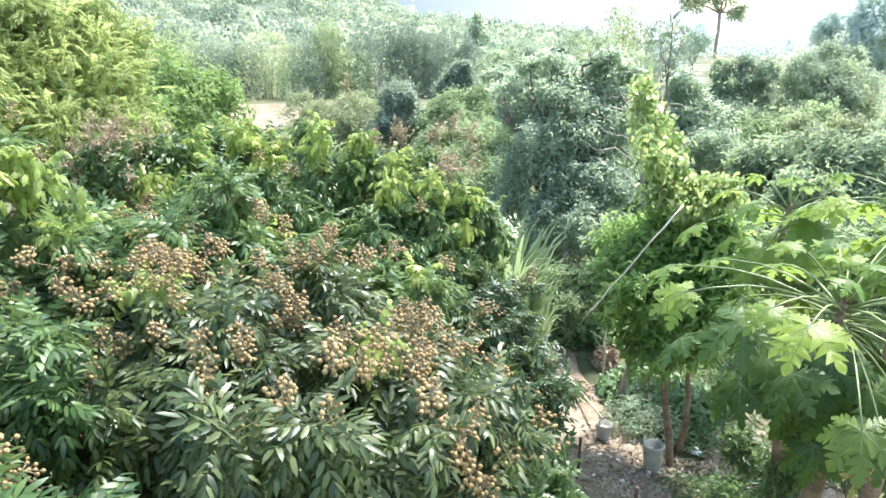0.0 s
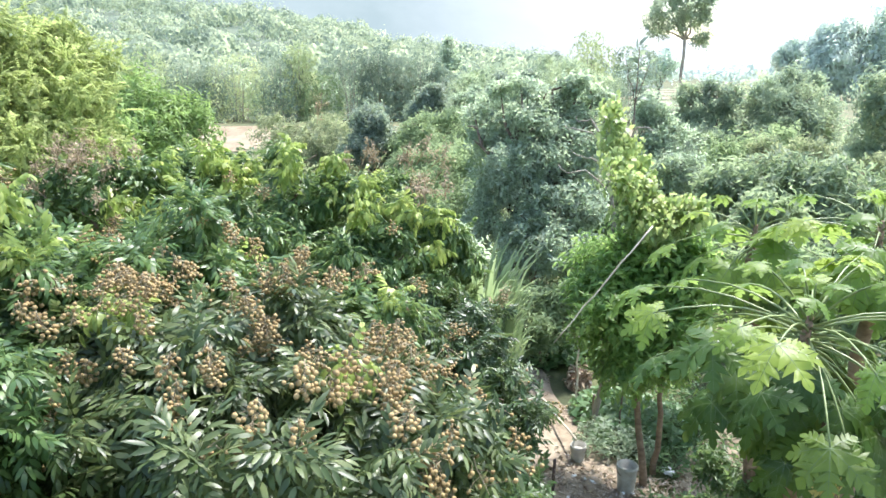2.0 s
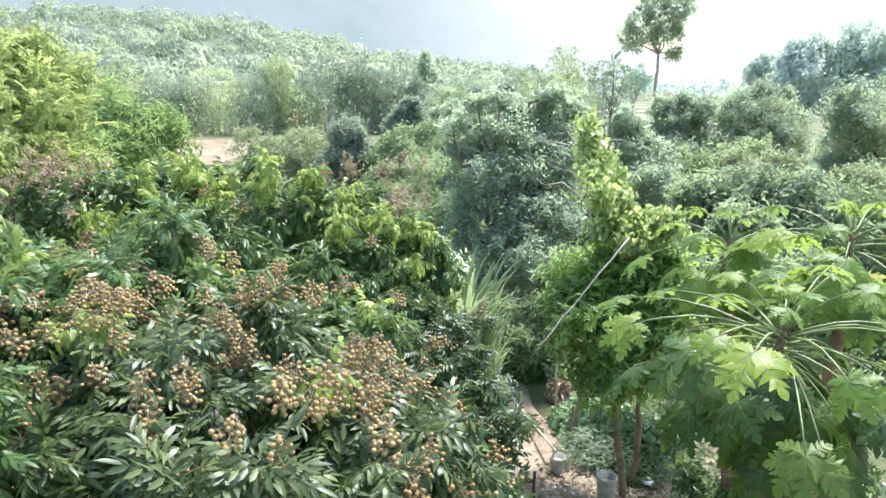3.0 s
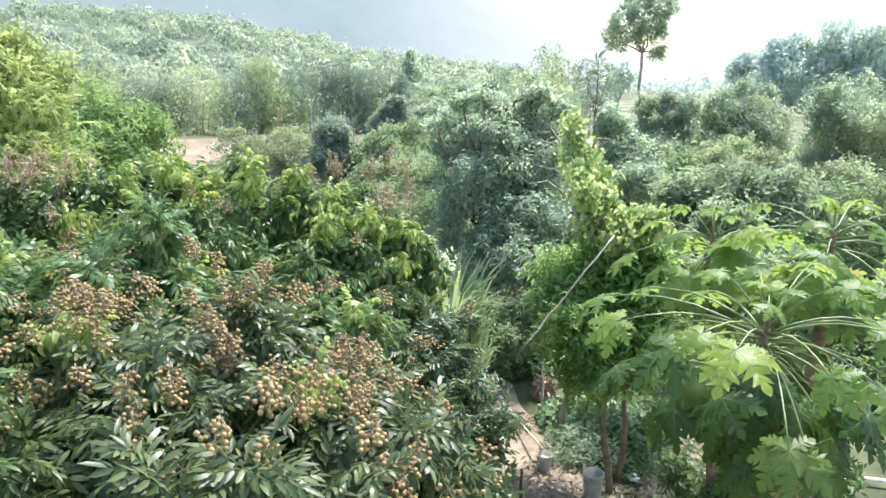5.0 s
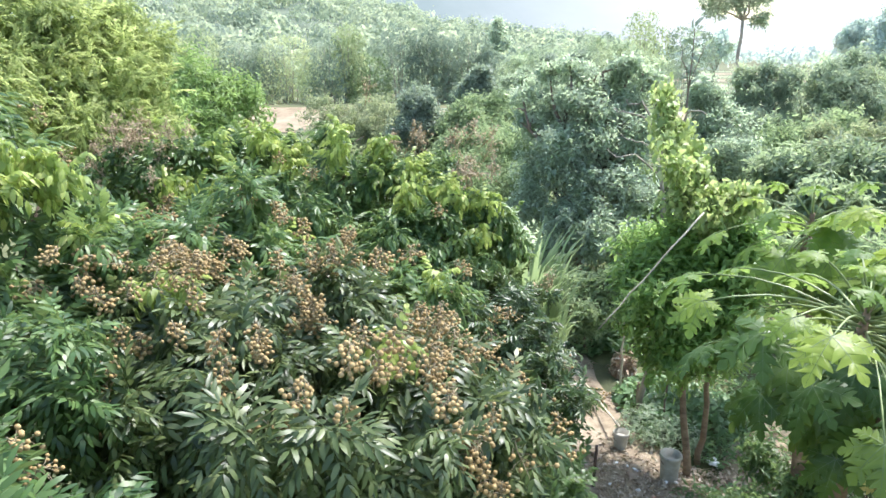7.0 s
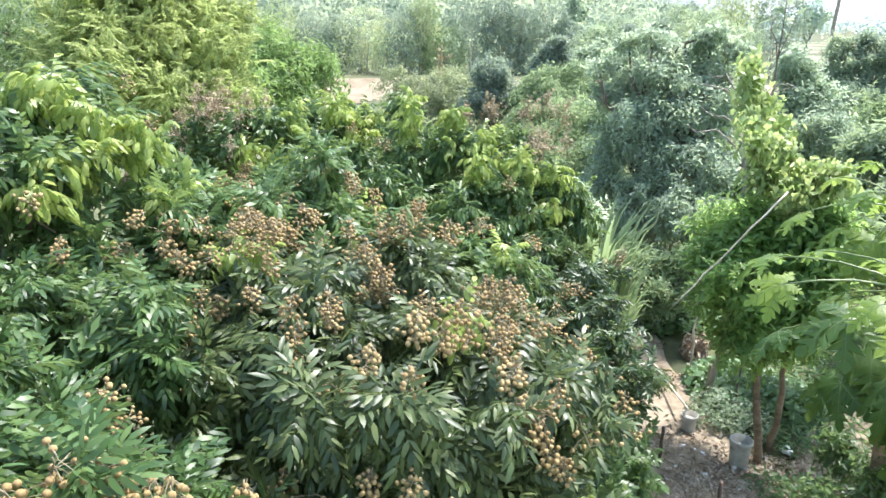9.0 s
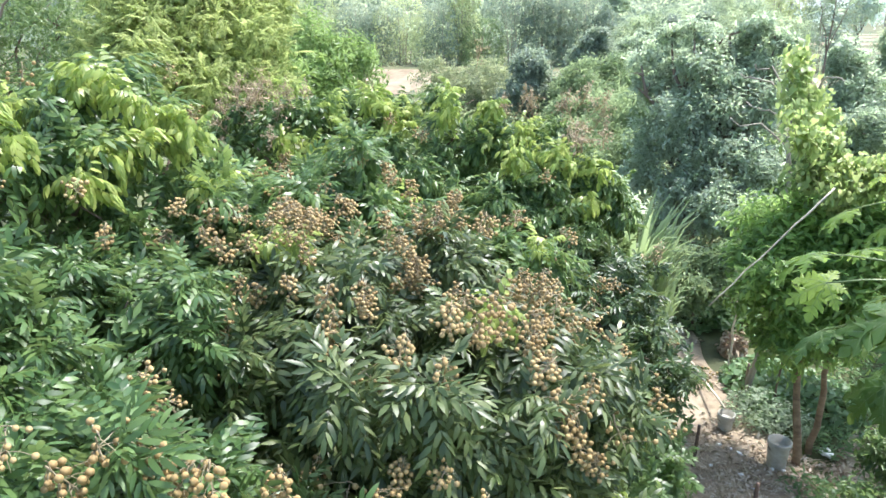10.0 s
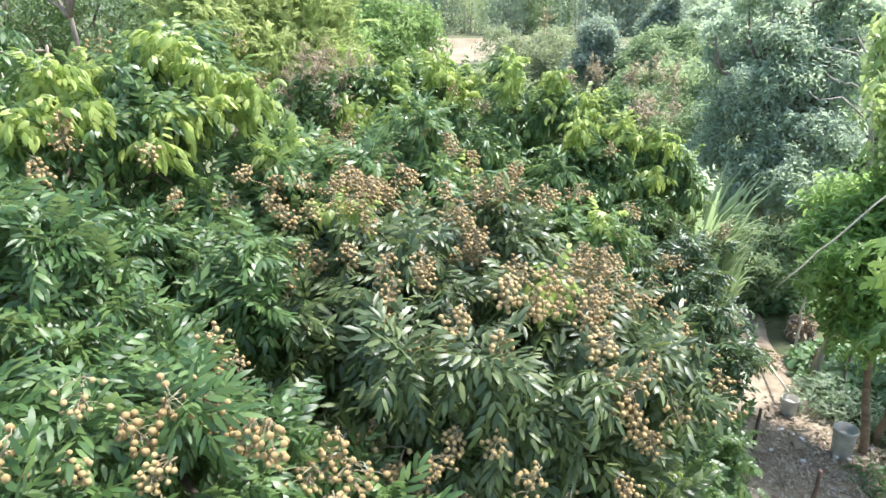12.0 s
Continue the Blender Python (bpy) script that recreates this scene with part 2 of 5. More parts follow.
def leaflet(length, width, fold=0.25, droop=0.15, fine=True, tip=0.68):
    """A leaf blade along +y, folded at its midrib and bending down."""
    if fine:
        s = np.array([0, 0.28, 0.7, 1.0])
        w = np.array([0, 1.0, tip + 0.2, 0]) * width / 2
        mid = np.stack([0 * s, s * length, -droop * length * s ** 2], 1)
        e = mid[1:3] + np.stack([w[1:3], 0 * w[1:3], fold * w[1:3]], 1)
        g = e * (-1, 1, 1)
        V = np.concatenate([mid, e, g])
        F = np.array([(0, 4, 1), (1, 4, 5), (1, 5, 2), (2, 5, 3), (0, 1, 6), (1, 7, 6), (1, 2, 7), (2, 3, 7)])
    elif fine is None:
        w, d = width / 2, droop * length
        V = np.array([(0, 0, 0), (w, length * 0.28, fold * w), (w * 0.88, length * 0.7, fold * w - 0.45 * d), (0, length, -d), (-w * 0.88, length * 0.7, fold * w - 0.45 * d), (-w, length * 0.28, fold * w)])
        F = np.array([(0, 1, 5), (1, 2, 4), (1, 4, 5), (2, 3, 4)])
    else:
        V = np.array([(0, 0, 0), (width / 2, length * 0.45, fold * width / 2), (0, length, -droop * length), (-width / 2, length * 0.45, fold * width / 2)])
        F = np.array([(0, 1, 2), (0, 2, 3)])
    return V, F


def turn(shape, m):
    V, F = shape
    m = np.array(m)
    return V @ m[:3, :3].T + m[:3, 3], F


def compound(rng, length=0.2, pairs=4, blade=0.12, width=0.036, fine=True, hang=25.0, stalk=True):
    """A pinnate leaf along +y: a bending stalk with leaflets on both sides."""
    shapes = []
    for i in range(pairs):
        s = (i + 0.6) / pairs
        for side in (-1, 1):
            size = blade * rng.uniform(0.8, 1.1) * (1 - 0.25 * abs(s - 0.6))
            m = pose(0, length * s, -0.25 * length * s * s, -hang * rng.uniform(0.6, 1.3), side * rng.uniform(-5, 18), -side * (62 - 28 * s + rng.uniform(-9, 9)))
            shapes.append(turn(leaflet(size, width * rng.uniform(0.85, 1.15), 0.25, 0.18, fine), m))
    shapes.append(turn(leaflet(blade, width, 0.25, 0.2, fine), pose(0, length, -0.25 * length, -hang, 0, rng.uniform(-10, 10))))
    if stalk:
        V = np.array([(0.002, 0, 0), (-0.002, 0, 0), (0, length, -0.25 * length)])
        shapes.append((V, np.array([(0, 1, 2)])))
    return union(shapes)


def axes(Y, up):
    """Frames whose y goes along Y and whose z leans to up."""
    Y = Y / (np.linalg.norm(Y, axis=1, keepdims=True) + 1e-9)
    X = np.cross(Y, up)
    X /= np.linalg.norm(X, axis=1, keepdims=True) + 1e-9
    return np.stack([X, Y, np.cross(X, Y)], 2)


def strew(shapes, P, R, size, rng):
    """Copies of the shapes, taken in turn, at the places P with the frames R: one pair of arrays."""
    which = rng.integers(0, len(shapes), len(P))
    n, vs, fs = 0, [], []
    for k, (V, F) in enumerate(shapes):
        i = np.where(which == k)[0]
        if not len(i):
            continue
        W = np.einsum("nij,vj->nvi", R[i] * size[i, None, None], V) + P[i, None]
        vs.append(W.reshape(-1, 3))
        fs.append((F[None] + (np.arange(len(i)) * len(V))[:, None, None]).reshape(-1, F.shape[1]) + n)
        n += len(i) * len(V)
    return np.concatenate(vs), np.concatenate(fs)


def crown_tips(lumps, n, rng, low=-0.45, ragged=0.16, hollow=0.78):
    """Places on the skin of a crown made of overlapping lumps, and the way out of it at each."""
    L = np.array(lumps, dtype=float)
    w = L[:, 3] ** 2
    P, D = [], []
    while sum(len(p) for p in P) < n:
        k = rng.choice(len(L), 2 * n, p=w / w.sum())
        d = rng.normal(size=(2 * n, 3))
        d /= np.linalg.norm(d, axis=1, keepdims=True)
        far_out = 1 + rng.normal(0, ragged, 2 * n) + (rng.random(2 * n) < 0.1) * rng.uniform(0.1, 0.45, 2 * n)
        p = L[k, :3] + d * (L[k, 3] * far_out)[:, None]
        q = np.linalg.norm(p[:, None] - L[None, :, :3], axis=2) / L[None, :, 3]
        q[np.arange(2 * n), k] = 9
        keep = (d[:, 2] > low) & (q.min(1) > hollow)
        P.append(p[keep])
        D.append(d[keep])
    return np.concatenate(P)[:n], np.concatenate(D)[:n]


def tufted(lumps, rng, count=9, share=(0.25, 0.42), core=0.78):
    """Every lump of a crown broken up into a core and smaller tufts on its skin."""
    out = []
    for x, y, z, r in lumps:
        out.append((x, y, z, r * core))
        for k in range(count):
            d = rng.normal(size=3)
            d[2] = abs(d[2]) * 1.2 - 0.5
            d /= np.linalg.norm(d)
            q = r * rng.uniform(*share)
            p = np.array((x, y, z)) + d * (r * rng.uniform(0.5, 0.85))
            out.append((*p, q))
    return out


def with_gaps(P, D, size, level=-0.15, shift=0.0):
    """Leaves out the tips that fall into the gaps between the branches of a crown."""
    keep = np.array([noise.noise((x * size + shift, y * size, z * size)) > level for x, y, z in P])
    return P[keep], D[keep]


def sprays(P, D, count, reach, rng, steps=7):
    """Shoots that stand out of the crown's skin: more tips along each of them."""
    i = rng.integers(0, len(P), count)
    d = D[i] + rng.normal(0, 0.45, (count, 3)) + (0, 0, 0.55)
    d /= np.linalg.norm(d, axis=1, keepdims=True)
    s = np.linspace(0.05, 1, steps)[None, :, None] * (reach * rng.uniform(0.3, 1.0, count))[:, None, None]
    p = P[i][:, None] + d[:, None] * s - np.array((0, 0, 0.25)) * s ** 2 / reach
    return np.concatenate([P, p.reshape(-1, 3)]), np.concatenate([D, np.repeat(d, steps, 0)])


def tube(points, radii, sides=8, capped=True):
    """A tapered, bent limb through the points."""
    P = np.array(points, dtype=float)
    T = np.gradient(P, axis=0)
    T /= np.linalg.norm(T, axis=1, keepdims=True) + 1e-9
    X = np.cross(T, (0.31, 0.87, 0.2))
    X /= np.linalg.norm(X, axis=1, keepdims=True) + 1e-9
    Y = np.cross(T, X)
    a = np.arange(sides) / sides * 2 * np.pi
    ring = np.cos(a)[None, :, None] * X[:, None] + np.sin(a)[None, :, None] * Y[:, None]
    V = (P[:, None] + ring * np.array(radii, dtype=float)[:, None, None]).reshape(-1, 3)
    n = len(P)
    i, j = np.meshgrid(np.arange(n - 1), np.arange(sides), indexing="ij")
    k = (j + 1) % sides
    F = np.stack([i * sides + j, i * sides + k, (i + 1) * sides + k, (i + 1) * sides + j], 2).reshape(-1, 4)
    V = np.concatenate([V, P[:1], P[-1:]])
    b = np.arange(sides)
    c = (b + 1) % sides
    caps = np.concatenate([np.stack([b * 0 + len(V) - 2, c, b, b], 1), np.stack([b * 0 + len(V) - 1, (n - 1) * sides + b, (n - 1) * sides + c, (n - 1) * sides + c], 1)])
    F = np.concatenate([F[:, (0, 1, 2)], F[:, (0, 2, 3)]] + ([caps[:, :3]] if capped else []))
    return V, F


def limb_line(a, b, rng, n=7, sag=0.0, wild=0.08):
    a, b = np.array(a, float), np.array(b, float)
    s = np.linspace(0, 1, n)[:, None]
    p = a + (b - a) * s
    size = np.linalg.norm(b - a)
    p[1:-1] += rng.normal(0, wild * size / 3, (n - 2, 3))
    p[:, 2] += (np.sin(s[:, 0] * np.pi) * sag * size)
    return p


def trunk_and_limbs(tree, base, lumps, rng, thick, bark=BARK, fork=0.45, twigs=3):
    """A tapered trunk to the fork, and one limb to each lump of the crown, with side twigs."""
    L = np.array(lumps, float)
    o = np.array(base, float)
    mid = L[:, :3].mean(0)
    top = np.array((o[0] * 0.6 + mid[0] * 0.4, o[1] * 0.6 + mid[1] * 0.4, max(0.3, mid[2] * fork)))
    line = limb_line((o[0], o[1], -0.1), top, rng, 7, 0, 0.04)
    V, F = tube(line - o, np.linspace(1.25, 0.8, 7) * thick, 10)
    part("trunk", np_mesh("trunk", V, F, bark), parent=tree)
    for x, y, z, r in L:
        shapes = []
        line = limb_line(top - (0, 0, 0.05), (x, y, z + 0.2 * r), rng, 8, 0.06, 0.12)
        shapes.append(tube(line - o, np.linspace(0.62, 0.12, 8) * thick, 7))
        for i in range(twigs):
            a = line[rng.integers(4, 8)]
            d = rng.normal(size=3)
            d[2] = abs(d[2]) * 0.8
            shapes.append(tube(limb_line(a, a + d / np.linalg.norm(d) * r * 0.8, rng, 5, 0.05, 0.15) - o, np.linspace(0.22, 0.05, 5) * thick, 5))
        V, F = union(shapes)
        part("limb", np_mesh("limb", V, F, bark), parent=tree)


def bunch(rng, count=24, wide=0.06, tall=0.15, loose=0.0):
    """A hanging bunch of round fruit on a branched stalk: (stalks, fruit, places of the fruit, one fruit)."""
    balls = []
    for fine in (1, 2):
        bm = bmesh.new()
        bmesh.ops.create_icosphere(bm, subdivisions=fine, radius=1)
        balls.append((np.array([v.co for v in bm.verts]), np.array([[v.index for v in f.verts] for f in bm.faces])))
        bm.free()
    plain, ball = balls
    size = 0.0124
    spots = []
    for k in range(4000):
        d = rng.normal(size=3)
        p = d / np.linalg.norm(d) * rng.uniform(0.55, 1.0) ** 0.5 * (wide, wide, tall / 2)
        p = p * (1.0 - 0.35 * (p[2] < 0) * abs(p[2]) / tall * 2) * (1 + loose * rng.normal())
        if all(np.linalg.norm(p - q) > size * (1.75 + loose) for q in spots):
            spots.append(p)
        if len(spots) == count:
            break
    main = np.array([(0.012, 0.01, tall * 0.52), (0.006, 0, tall * 0.3), (-0.004, 0.004, -tall * 0.1), (0, 0, -tall * 0.38)])
    stalks = [tube(main, (0.0032, 0.003, 0.0026, 0.0016), 5)]
    for b in spots:
        a = np.array((0, 0, min(tall * 0.6, b[2] + tall * rng.uniform(0.1, 0.3))))
        stalks.append(tube([a, (a + b) / 2 + (0, 0, 0.008), b], (0.0021, 0.0018, 0.0014), 3, False))
    fruit = [(plain[0] * size * 1.04 * rng.uniform(0.86, 1.1) * (1, 1, 0.94) + b, plain[1]) for b in spots]
    V, F = union(stalks)
    twig = np_mesh("fruiting_twig", V, F, TWIG)
    V, F = union(fruit)
    return twig, np_mesh("fruit", V, F, FRUIT), spots, np_mesh("fruit", ball[0] * size, ball[1], FRUIT)


brng = np.random.default_rng(7)
BUNCHES = [bunch(brng, *b) for b in ((26, 0.062, 0.18, 0.2), (34, 0.075, 0.20, 0.25), (17, 0.06, 0.15, 0.25), (13, 0.085, 0.17, 0.4), (24, 0.10, 0.14, 0.3), (9, 0.09, 0.19, 0.45))]
frng = np.random.default_rng(3)
LEAF_FINE = [compound(frng, 0.21, p, 0.098, 0.0235, True, h) for p, h in ((5, 20), (4, 38), (5, 30), (5, 28), (4, 14))]
LEAF_MID = [compound(frng, 0.21, p, 0.098, 0.024, None, h) for p, h in ((5, 22), (4, 38), (4, 16), (5, 28))]
LEAF_PLAIN = [compound(frng, 0.2, p, 0.1, 0.034, False, h) for p, h in ((4, 25), (4, 38), (5, 15))]
LEAF_HANGING = [compound(frng, 0.2, p, 0.1, 0.0265, None, h) for p, h in ((5, 48), (4, 62), (5, 55), (4, 40))]
PLAIN_HANGING = [compound(frng, 0.19, p, 0.098, 0.034, False, h) for p, h in ((5, 46), (4, 60), (5, 54))]
YOUNG_FINE = [compound(frng, 0.18, p, 0.105, 0.033, None, 60) for p in (5, 4, 4)]
LEAF_MESHES = {m.name: [np_mesh("leaf", V, F, m) for V, F in LEAF_FINE] for m in (LONGAN, LONGAN_DULL, LONGAN_LIGHT)}


def rosettes(P, D, rng, each=6, spread=0.85, down=0.25):
    """Leaf places and frames: several leaves round every shoot tip."""
    n = len(P)
    d = np.repeat(D, each, 0)
    t = np.cross(d, rng.normal(size=(n * each, 3)))
    t /= np.linalg.norm(t, axis=1, keepdims=True) + 1e-9
    y = d * rng.uniform(0.2, 0.8, (n * each, 1)) + t * spread + np.array((0, 0, -1.0)) * rng.uniform(0, 2 * down, (n * each, 1))
    up = d * 0.5 + np.array((0, 0, 0.9)) + rng.normal(0, 0.3, (n * each, 3))
    return np.repeat(P, each, 0) - d * 0.05 + rng.normal(0, 0.025, (n * each, 3)), axes(y, up)


def shoot_tufts(lumps, rng, spacing, low=-0.45):
    """Places of the leafy branch ends over a crown's skin, kept apart from one another, and the way out at each."""
    P, D = crown_tips([(x, y, z, r * 0.8) for x, y, z, r in lumps], 2600, rng, low, 0.07, 0.86)
    kept = []
    for i in range(len(P)):
        if not kept or np.linalg.norm(P[kept] - P[i], axis=1).min() > spacing * (0.75 + 0.6 * ((i * 0.618) % 1)):
            kept.append(i)
    return P[kept], D[kept]


def tuft_tips(C, D, rng, shoots, reach):
    """Several shoot tips spread like an umbrella over every branch end."""
    d = np.repeat(D, shoots, 0) * 0.75 + (0, 0, 0.3) + rng.normal(0, 0.62, (len(C) * shoots, 3))
    d /= np.linalg.norm(d, axis=1, keepdims=True)
    return np.repeat(C, shoots, 0) + d * reach * rng.uniform(0.35, 1.25, (len(d), 1)), d


def longan_tree(base, lumps, seed, label, spacing=0.3, young=0.1, bunches=40, material=LONGAN, near=True, singles=300, low=-0.45, heads=0, young_level=0.1, size=1.0, fine=True, hanging=False, shoots=7, fruit_at=(), young_at=(), heads_at=()):
    rng = np.random.default_rng(seed)
    o = np.array((*base, 0.0))
    tree = thing("longan_tree", o, label, "fruit tree", "longan trees of the orchard")
    trunk_and_limbs(tree, o, lumps, rng, 0.09)
    C, D = shoot_tufts(lumps, rng, spacing, low)
    C, D = with_gaps(C, D, 2.1, -0.14, seed)
    fresh = (rng.random(len(C)) < young) & (D[:, 2] > young_level)
    if len(young_at):
        fresh |= np.linalg.norm(C[:, None] - np.array(young_at)[None], axis=2).min(1) < spacing * 0.62
    reach = spacing * 0.5
    P, E = tuft_tips(C[~fresh], D[~fresh], rng, shoots, reach)
    lp, lr = rosettes(P, E, rng, 5)
    ls = rng.uniform(0.7, 1.15, len(lp)) * size
    single = np.zeros(len(lp), bool)
    if near and singles:
        single[np.argsort(np.linalg.norm(lp - (0, 0, 5.2), axis=1))[: singles * 3 : 3]] = True
    shapes = (LEAF_HANGING if hanging else LEAF_MID) if fine else (PLAIN_HANGING if hanging else LEAF_PLAIN)
    V, F = strew(shapes, lp[~single] - o, lr[~single], ls[~single], rng)
    part("foliage", np_mesh("foliage", V, F, material), parent=tree, kind="stuff")
    for p, r, s in zip(lp[single], lr[single], ls[single]):
        ob = part("leaf", LEAF_MESHES[material.name][rng.integers(5)], parent=tree)
        ob.matrix_basis = Matrix.Translation(p - o) @ Matrix(r.tolist()).to_4x4() @ Matrix.Scale(s, 4)
    C2, D2 = C[fresh] + D[fresh] * 0.06, D[fresh]
    if len(young_at):
        C2, D2 = np.concatenate([C2, np.array(young_at)]), np.concatenate([D2, np.tile((0.0, -0.5, 0.85), (len(young_at), 1))])
    if len(C2):
        P, E = tuft_tips(C2, D2, rng, 4, reach * 0.9)
        lp, lr = rosettes(P, E, rng, 5, 0.6, 0.5)
        V, F = strew(YOUNG_FINE, lp - o, lr, rng.uniform(0.65, 1.0, len(lp)) * size, rng)
        part("young_foliage", np_mesh("young_foliage", V, F, YOUNG), parent=tree, label="limp yellow-green new leaves", kind="stuff")
    # inner leaves close the crown
    P2, D2 = crown_tips([(x, y, z, r * 0.66) for x, y, z, r in lumps], len(C) * 2, rng, -0.8, 0.15, 0.5)
    lp, lr = rosettes(P2, D2, rng, 5)
    V, F = strew(LEAF_PLAIN, lp - o, lr, rng.uniform(0.8, 1.2, len(lp)) * size, rng)
    part("inner_foliage", np_mesh("inner_foliage", V, F, material), parent=tree, kind="stuff")
    # bunches hang in groups from the branch ends
    B, G = crown_tips([(x, y, z, r * 1.0) for x, y, z, r in lumps], max(bunches * 3, 3), rng, -0.15, 0.04, 0.92)
    B, G = with_gaps(B, G, 1.9, 0.02, seed + 5)
    B, G = B[:bunches], G[:bunches]
    if len(fruit_at):
        B, G = np.concatenate([np.array(fruit_at), B]), np.concatenate([np.tile((0.0, -0.7, 0.5), (len(fruit_at), 1)), G])
    close = np.argsort(np.linalg.norm(B - (0, 0, 5.2), axis=1))
    for k, (p, d) in enumerate(zip(B[close], G[close])):
        twig, fruits, spots, one = BUNCHES[rng.integers(len(BUNCHES))]
        b = part("fruiting_twig", twig, parent=tree, label="bunch of round tan longan fruit")
        b.matrix_basis = Matrix.Translation(p + d * 0.16 - o) @ Vector((rng.normal(0, 0.4) - 0.5 * d[0], rng.normal(0, 0.4) - 0.5 * d[1], 1.0)).to_track_quat("Z", "Y").to_matrix().to_4x4() @ Matrix.Rotation(rng.uniform(0, 6), 4, "Z") @ Matrix.Scale(rng.uniform(0.85, 1.15), 4)
        if near and k < 22:
            for q in spots:
                f = part("fruit", one, parent=b)
                f.matrix_basis = Matrix.Translation(q) @ Matrix.Scale(rng.uniform(0.85, 1.1), 4)
        else:
            part("fruit", fruits, parent=b, kind="stuff")
    if heads or len(heads_at):
        H, G = crown_tips(lumps, max(heads, 1), rng, 0.1, 0.05, 0.9)
        for h in heads_at:
            q = np.array(h) + rng.normal(0, 0.14, (5, 3)) * (1, 1, 0.7)
            H, G = np.concatenate([H, q]), np.concatenate([G, rng.normal(0, 0.5, (5, 3)) + (0, -0.4, 0.7)])
        flower_heads(tree, o, H, G, rng)
    return tree


def panicle(rng):
    shapes = [tube([(0, 0, 0), (0, 0, 0.28)], (0.005, 0.002), 4)]
    for i in range(16):
        a = np.array((0, 0, rng.uniform(0.04, 0.26)))
        d = rng.normal(size=3)
        d[2] = abs(d[2]) + 0.3
        b = a + d / np.linalg.norm(d) * rng.uniform(0.06, 0.15)
        shapes.append(tube([a, b], (0.003, 0.0015), 3))
        for j in range(4):
            c = a + (b - a) * rng.uniform(0.4, 1) + rng.normal(0, 0.015, 3)
            shapes.append(turn(leaflet(0.03, 0.02, 0.3, 0.3, False), pose(*c, rng.uniform(-60, 60), 0, rng.uniform(0, 360))))
    return union(shapes)


PANICLES = [np_mesh("panicle", *panicle(np.random.default_rng(s)), FLOWER) for s in (1, 2, 3)]


def flower_heads(tree, o, P, D, rng):
    for p, d in zip(P, D):
        h = part("panicle", PANICLES[rng.integers(3)], parent=tree, label="dry brownish flower panicle")
        h.matrix_basis = Matrix.Translation(p - o) @ Vector(d + (0, 0, 0.7)).to_track_quat("Z", "Y").to_matrix().to_4x4() @ Matrix.Scale(rng.uniform(0.8, 1.3), 4)


def leafy_tree(name, base, lumps, seed, label, material, leaf=(0.12, 0.05), tips=400, each=6, thick=0.1, category="tree", group="", spread=0.85, down=0.25, shapes=None, low=-0.6, ragged=0.16, bark=BARK, tufts=4, inner=0.5, twigs=3, fork=0.45, gap=-0.12, shoots=7):
    """A broad-leaved tree or bush: trunk, limbs and a crown of single leaves in tufts."""
    rng = np.random.default_rng(seed)
    o = np.array((*base, 0.0))
    tree = thing(name, o, label, category, group)
    trunk_and_limbs(tree, o, lumps, rng, thick, bark, fork, twigs)
    P, D = crown_tips(tufted(tufted(lumps, rng, 6, (0.36, 0.55), 0.72), rng, tufts, (0.3, 0.5), 0.8), int(tips * 1.15), rng, low, ragged)
    r = float(np.mean([q[3] for q in lumps]))
    P, D = with_gaps(P, D, 1.5 / r, gap, seed)
    P, D = sprays(P, D, shoots * len(lumps), 0.75 * r, rng)
    if inner:
        P2, D2 = crown_tips([(x, y, z, r * 0.72) for x, y, z, r in lumps], int(tips * inner), rng, -0.9, 0.15, 0.5)
        P, D = np.concatenate([P, P2]), np.concatenate([D, D2])
    lp, lr = rosettes(P, D, rng, each, spread, down)
    lp += rng.normal(0, leaf[0] * 0.6, lp.shape)
    if shapes is None:
        shapes = [leaflet(leaf[0], leaf[1], f, d, False) for f, d in ((0.2, 0.1), (0.4, 0.3), (0.1, 0.4))]
    V, F = strew(shapes, lp - o, lr, rng.uniform(0.65, 1.25, len(lp)), rng)
    part("crown", np_mesh("crown", V, F, material), parent=tree, kind="stuff")
    return tree


def slender_shoot(foot, tip, seed, label):
    """A thin upright stem with single leaves standing off it and two side twigs."""
    rng = np.random.default_rng(seed)
    f, t = np.array(foot), np.array(tip)
    o = np.array((f[0], f[1], 0.0))
    tree = thing("tall_shoot", o, label, "sapling")
    line = limb_line((f[0], f[1], -0.1), t, rng, 12, 0, 0.02)
    V, F = tube(line - o, np.linspace(0.05, 0.006, 12), 6)
    part("stem", np_mesh("stem", V, F, BARK), parent=tree)
    rods = [limb_line(line[9], t + (-0.22, 0, -0.25), rng, 6, 0.05, 0.05), limb_line(line[9], t + (0.2, 0, -0.3), rng, 6, 0.05, 0.05)]
    for r in rods:
        V, F = tube(r - o, np.linspace(0.012, 0.004, 6), 5)
        part("twig", np_mesh("twig", V, F, BARK), parent=tree)
    P = np.concatenate([f + (t - f) * (np.repeat(np.linspace(0.1, 1.0, 14), 3)[:, None] + rng.normal(0, 0.02, (42, 1)))] + [r[rng.integers(1, 6, 8)] for r in rods])
    d = rng.normal(size=(len(P), 3)) * (1, 1, 0.4) + (0, 0, 0.35)
    V, F = strew([leaflet(0.22, 0.075, 0.3, 0.3, None), leaflet(0.18, 0.065, 0.3, 0.1, None)], P - o, axes(d, rng.normal(0, 0.4, d.shape) + (0, 0, 1)), rng.uniform(0.7, 1.2, len(P)), rng)
    part("foliage", np_mesh("foliage", V, F, DARK), parent=tree, kind="stuff")


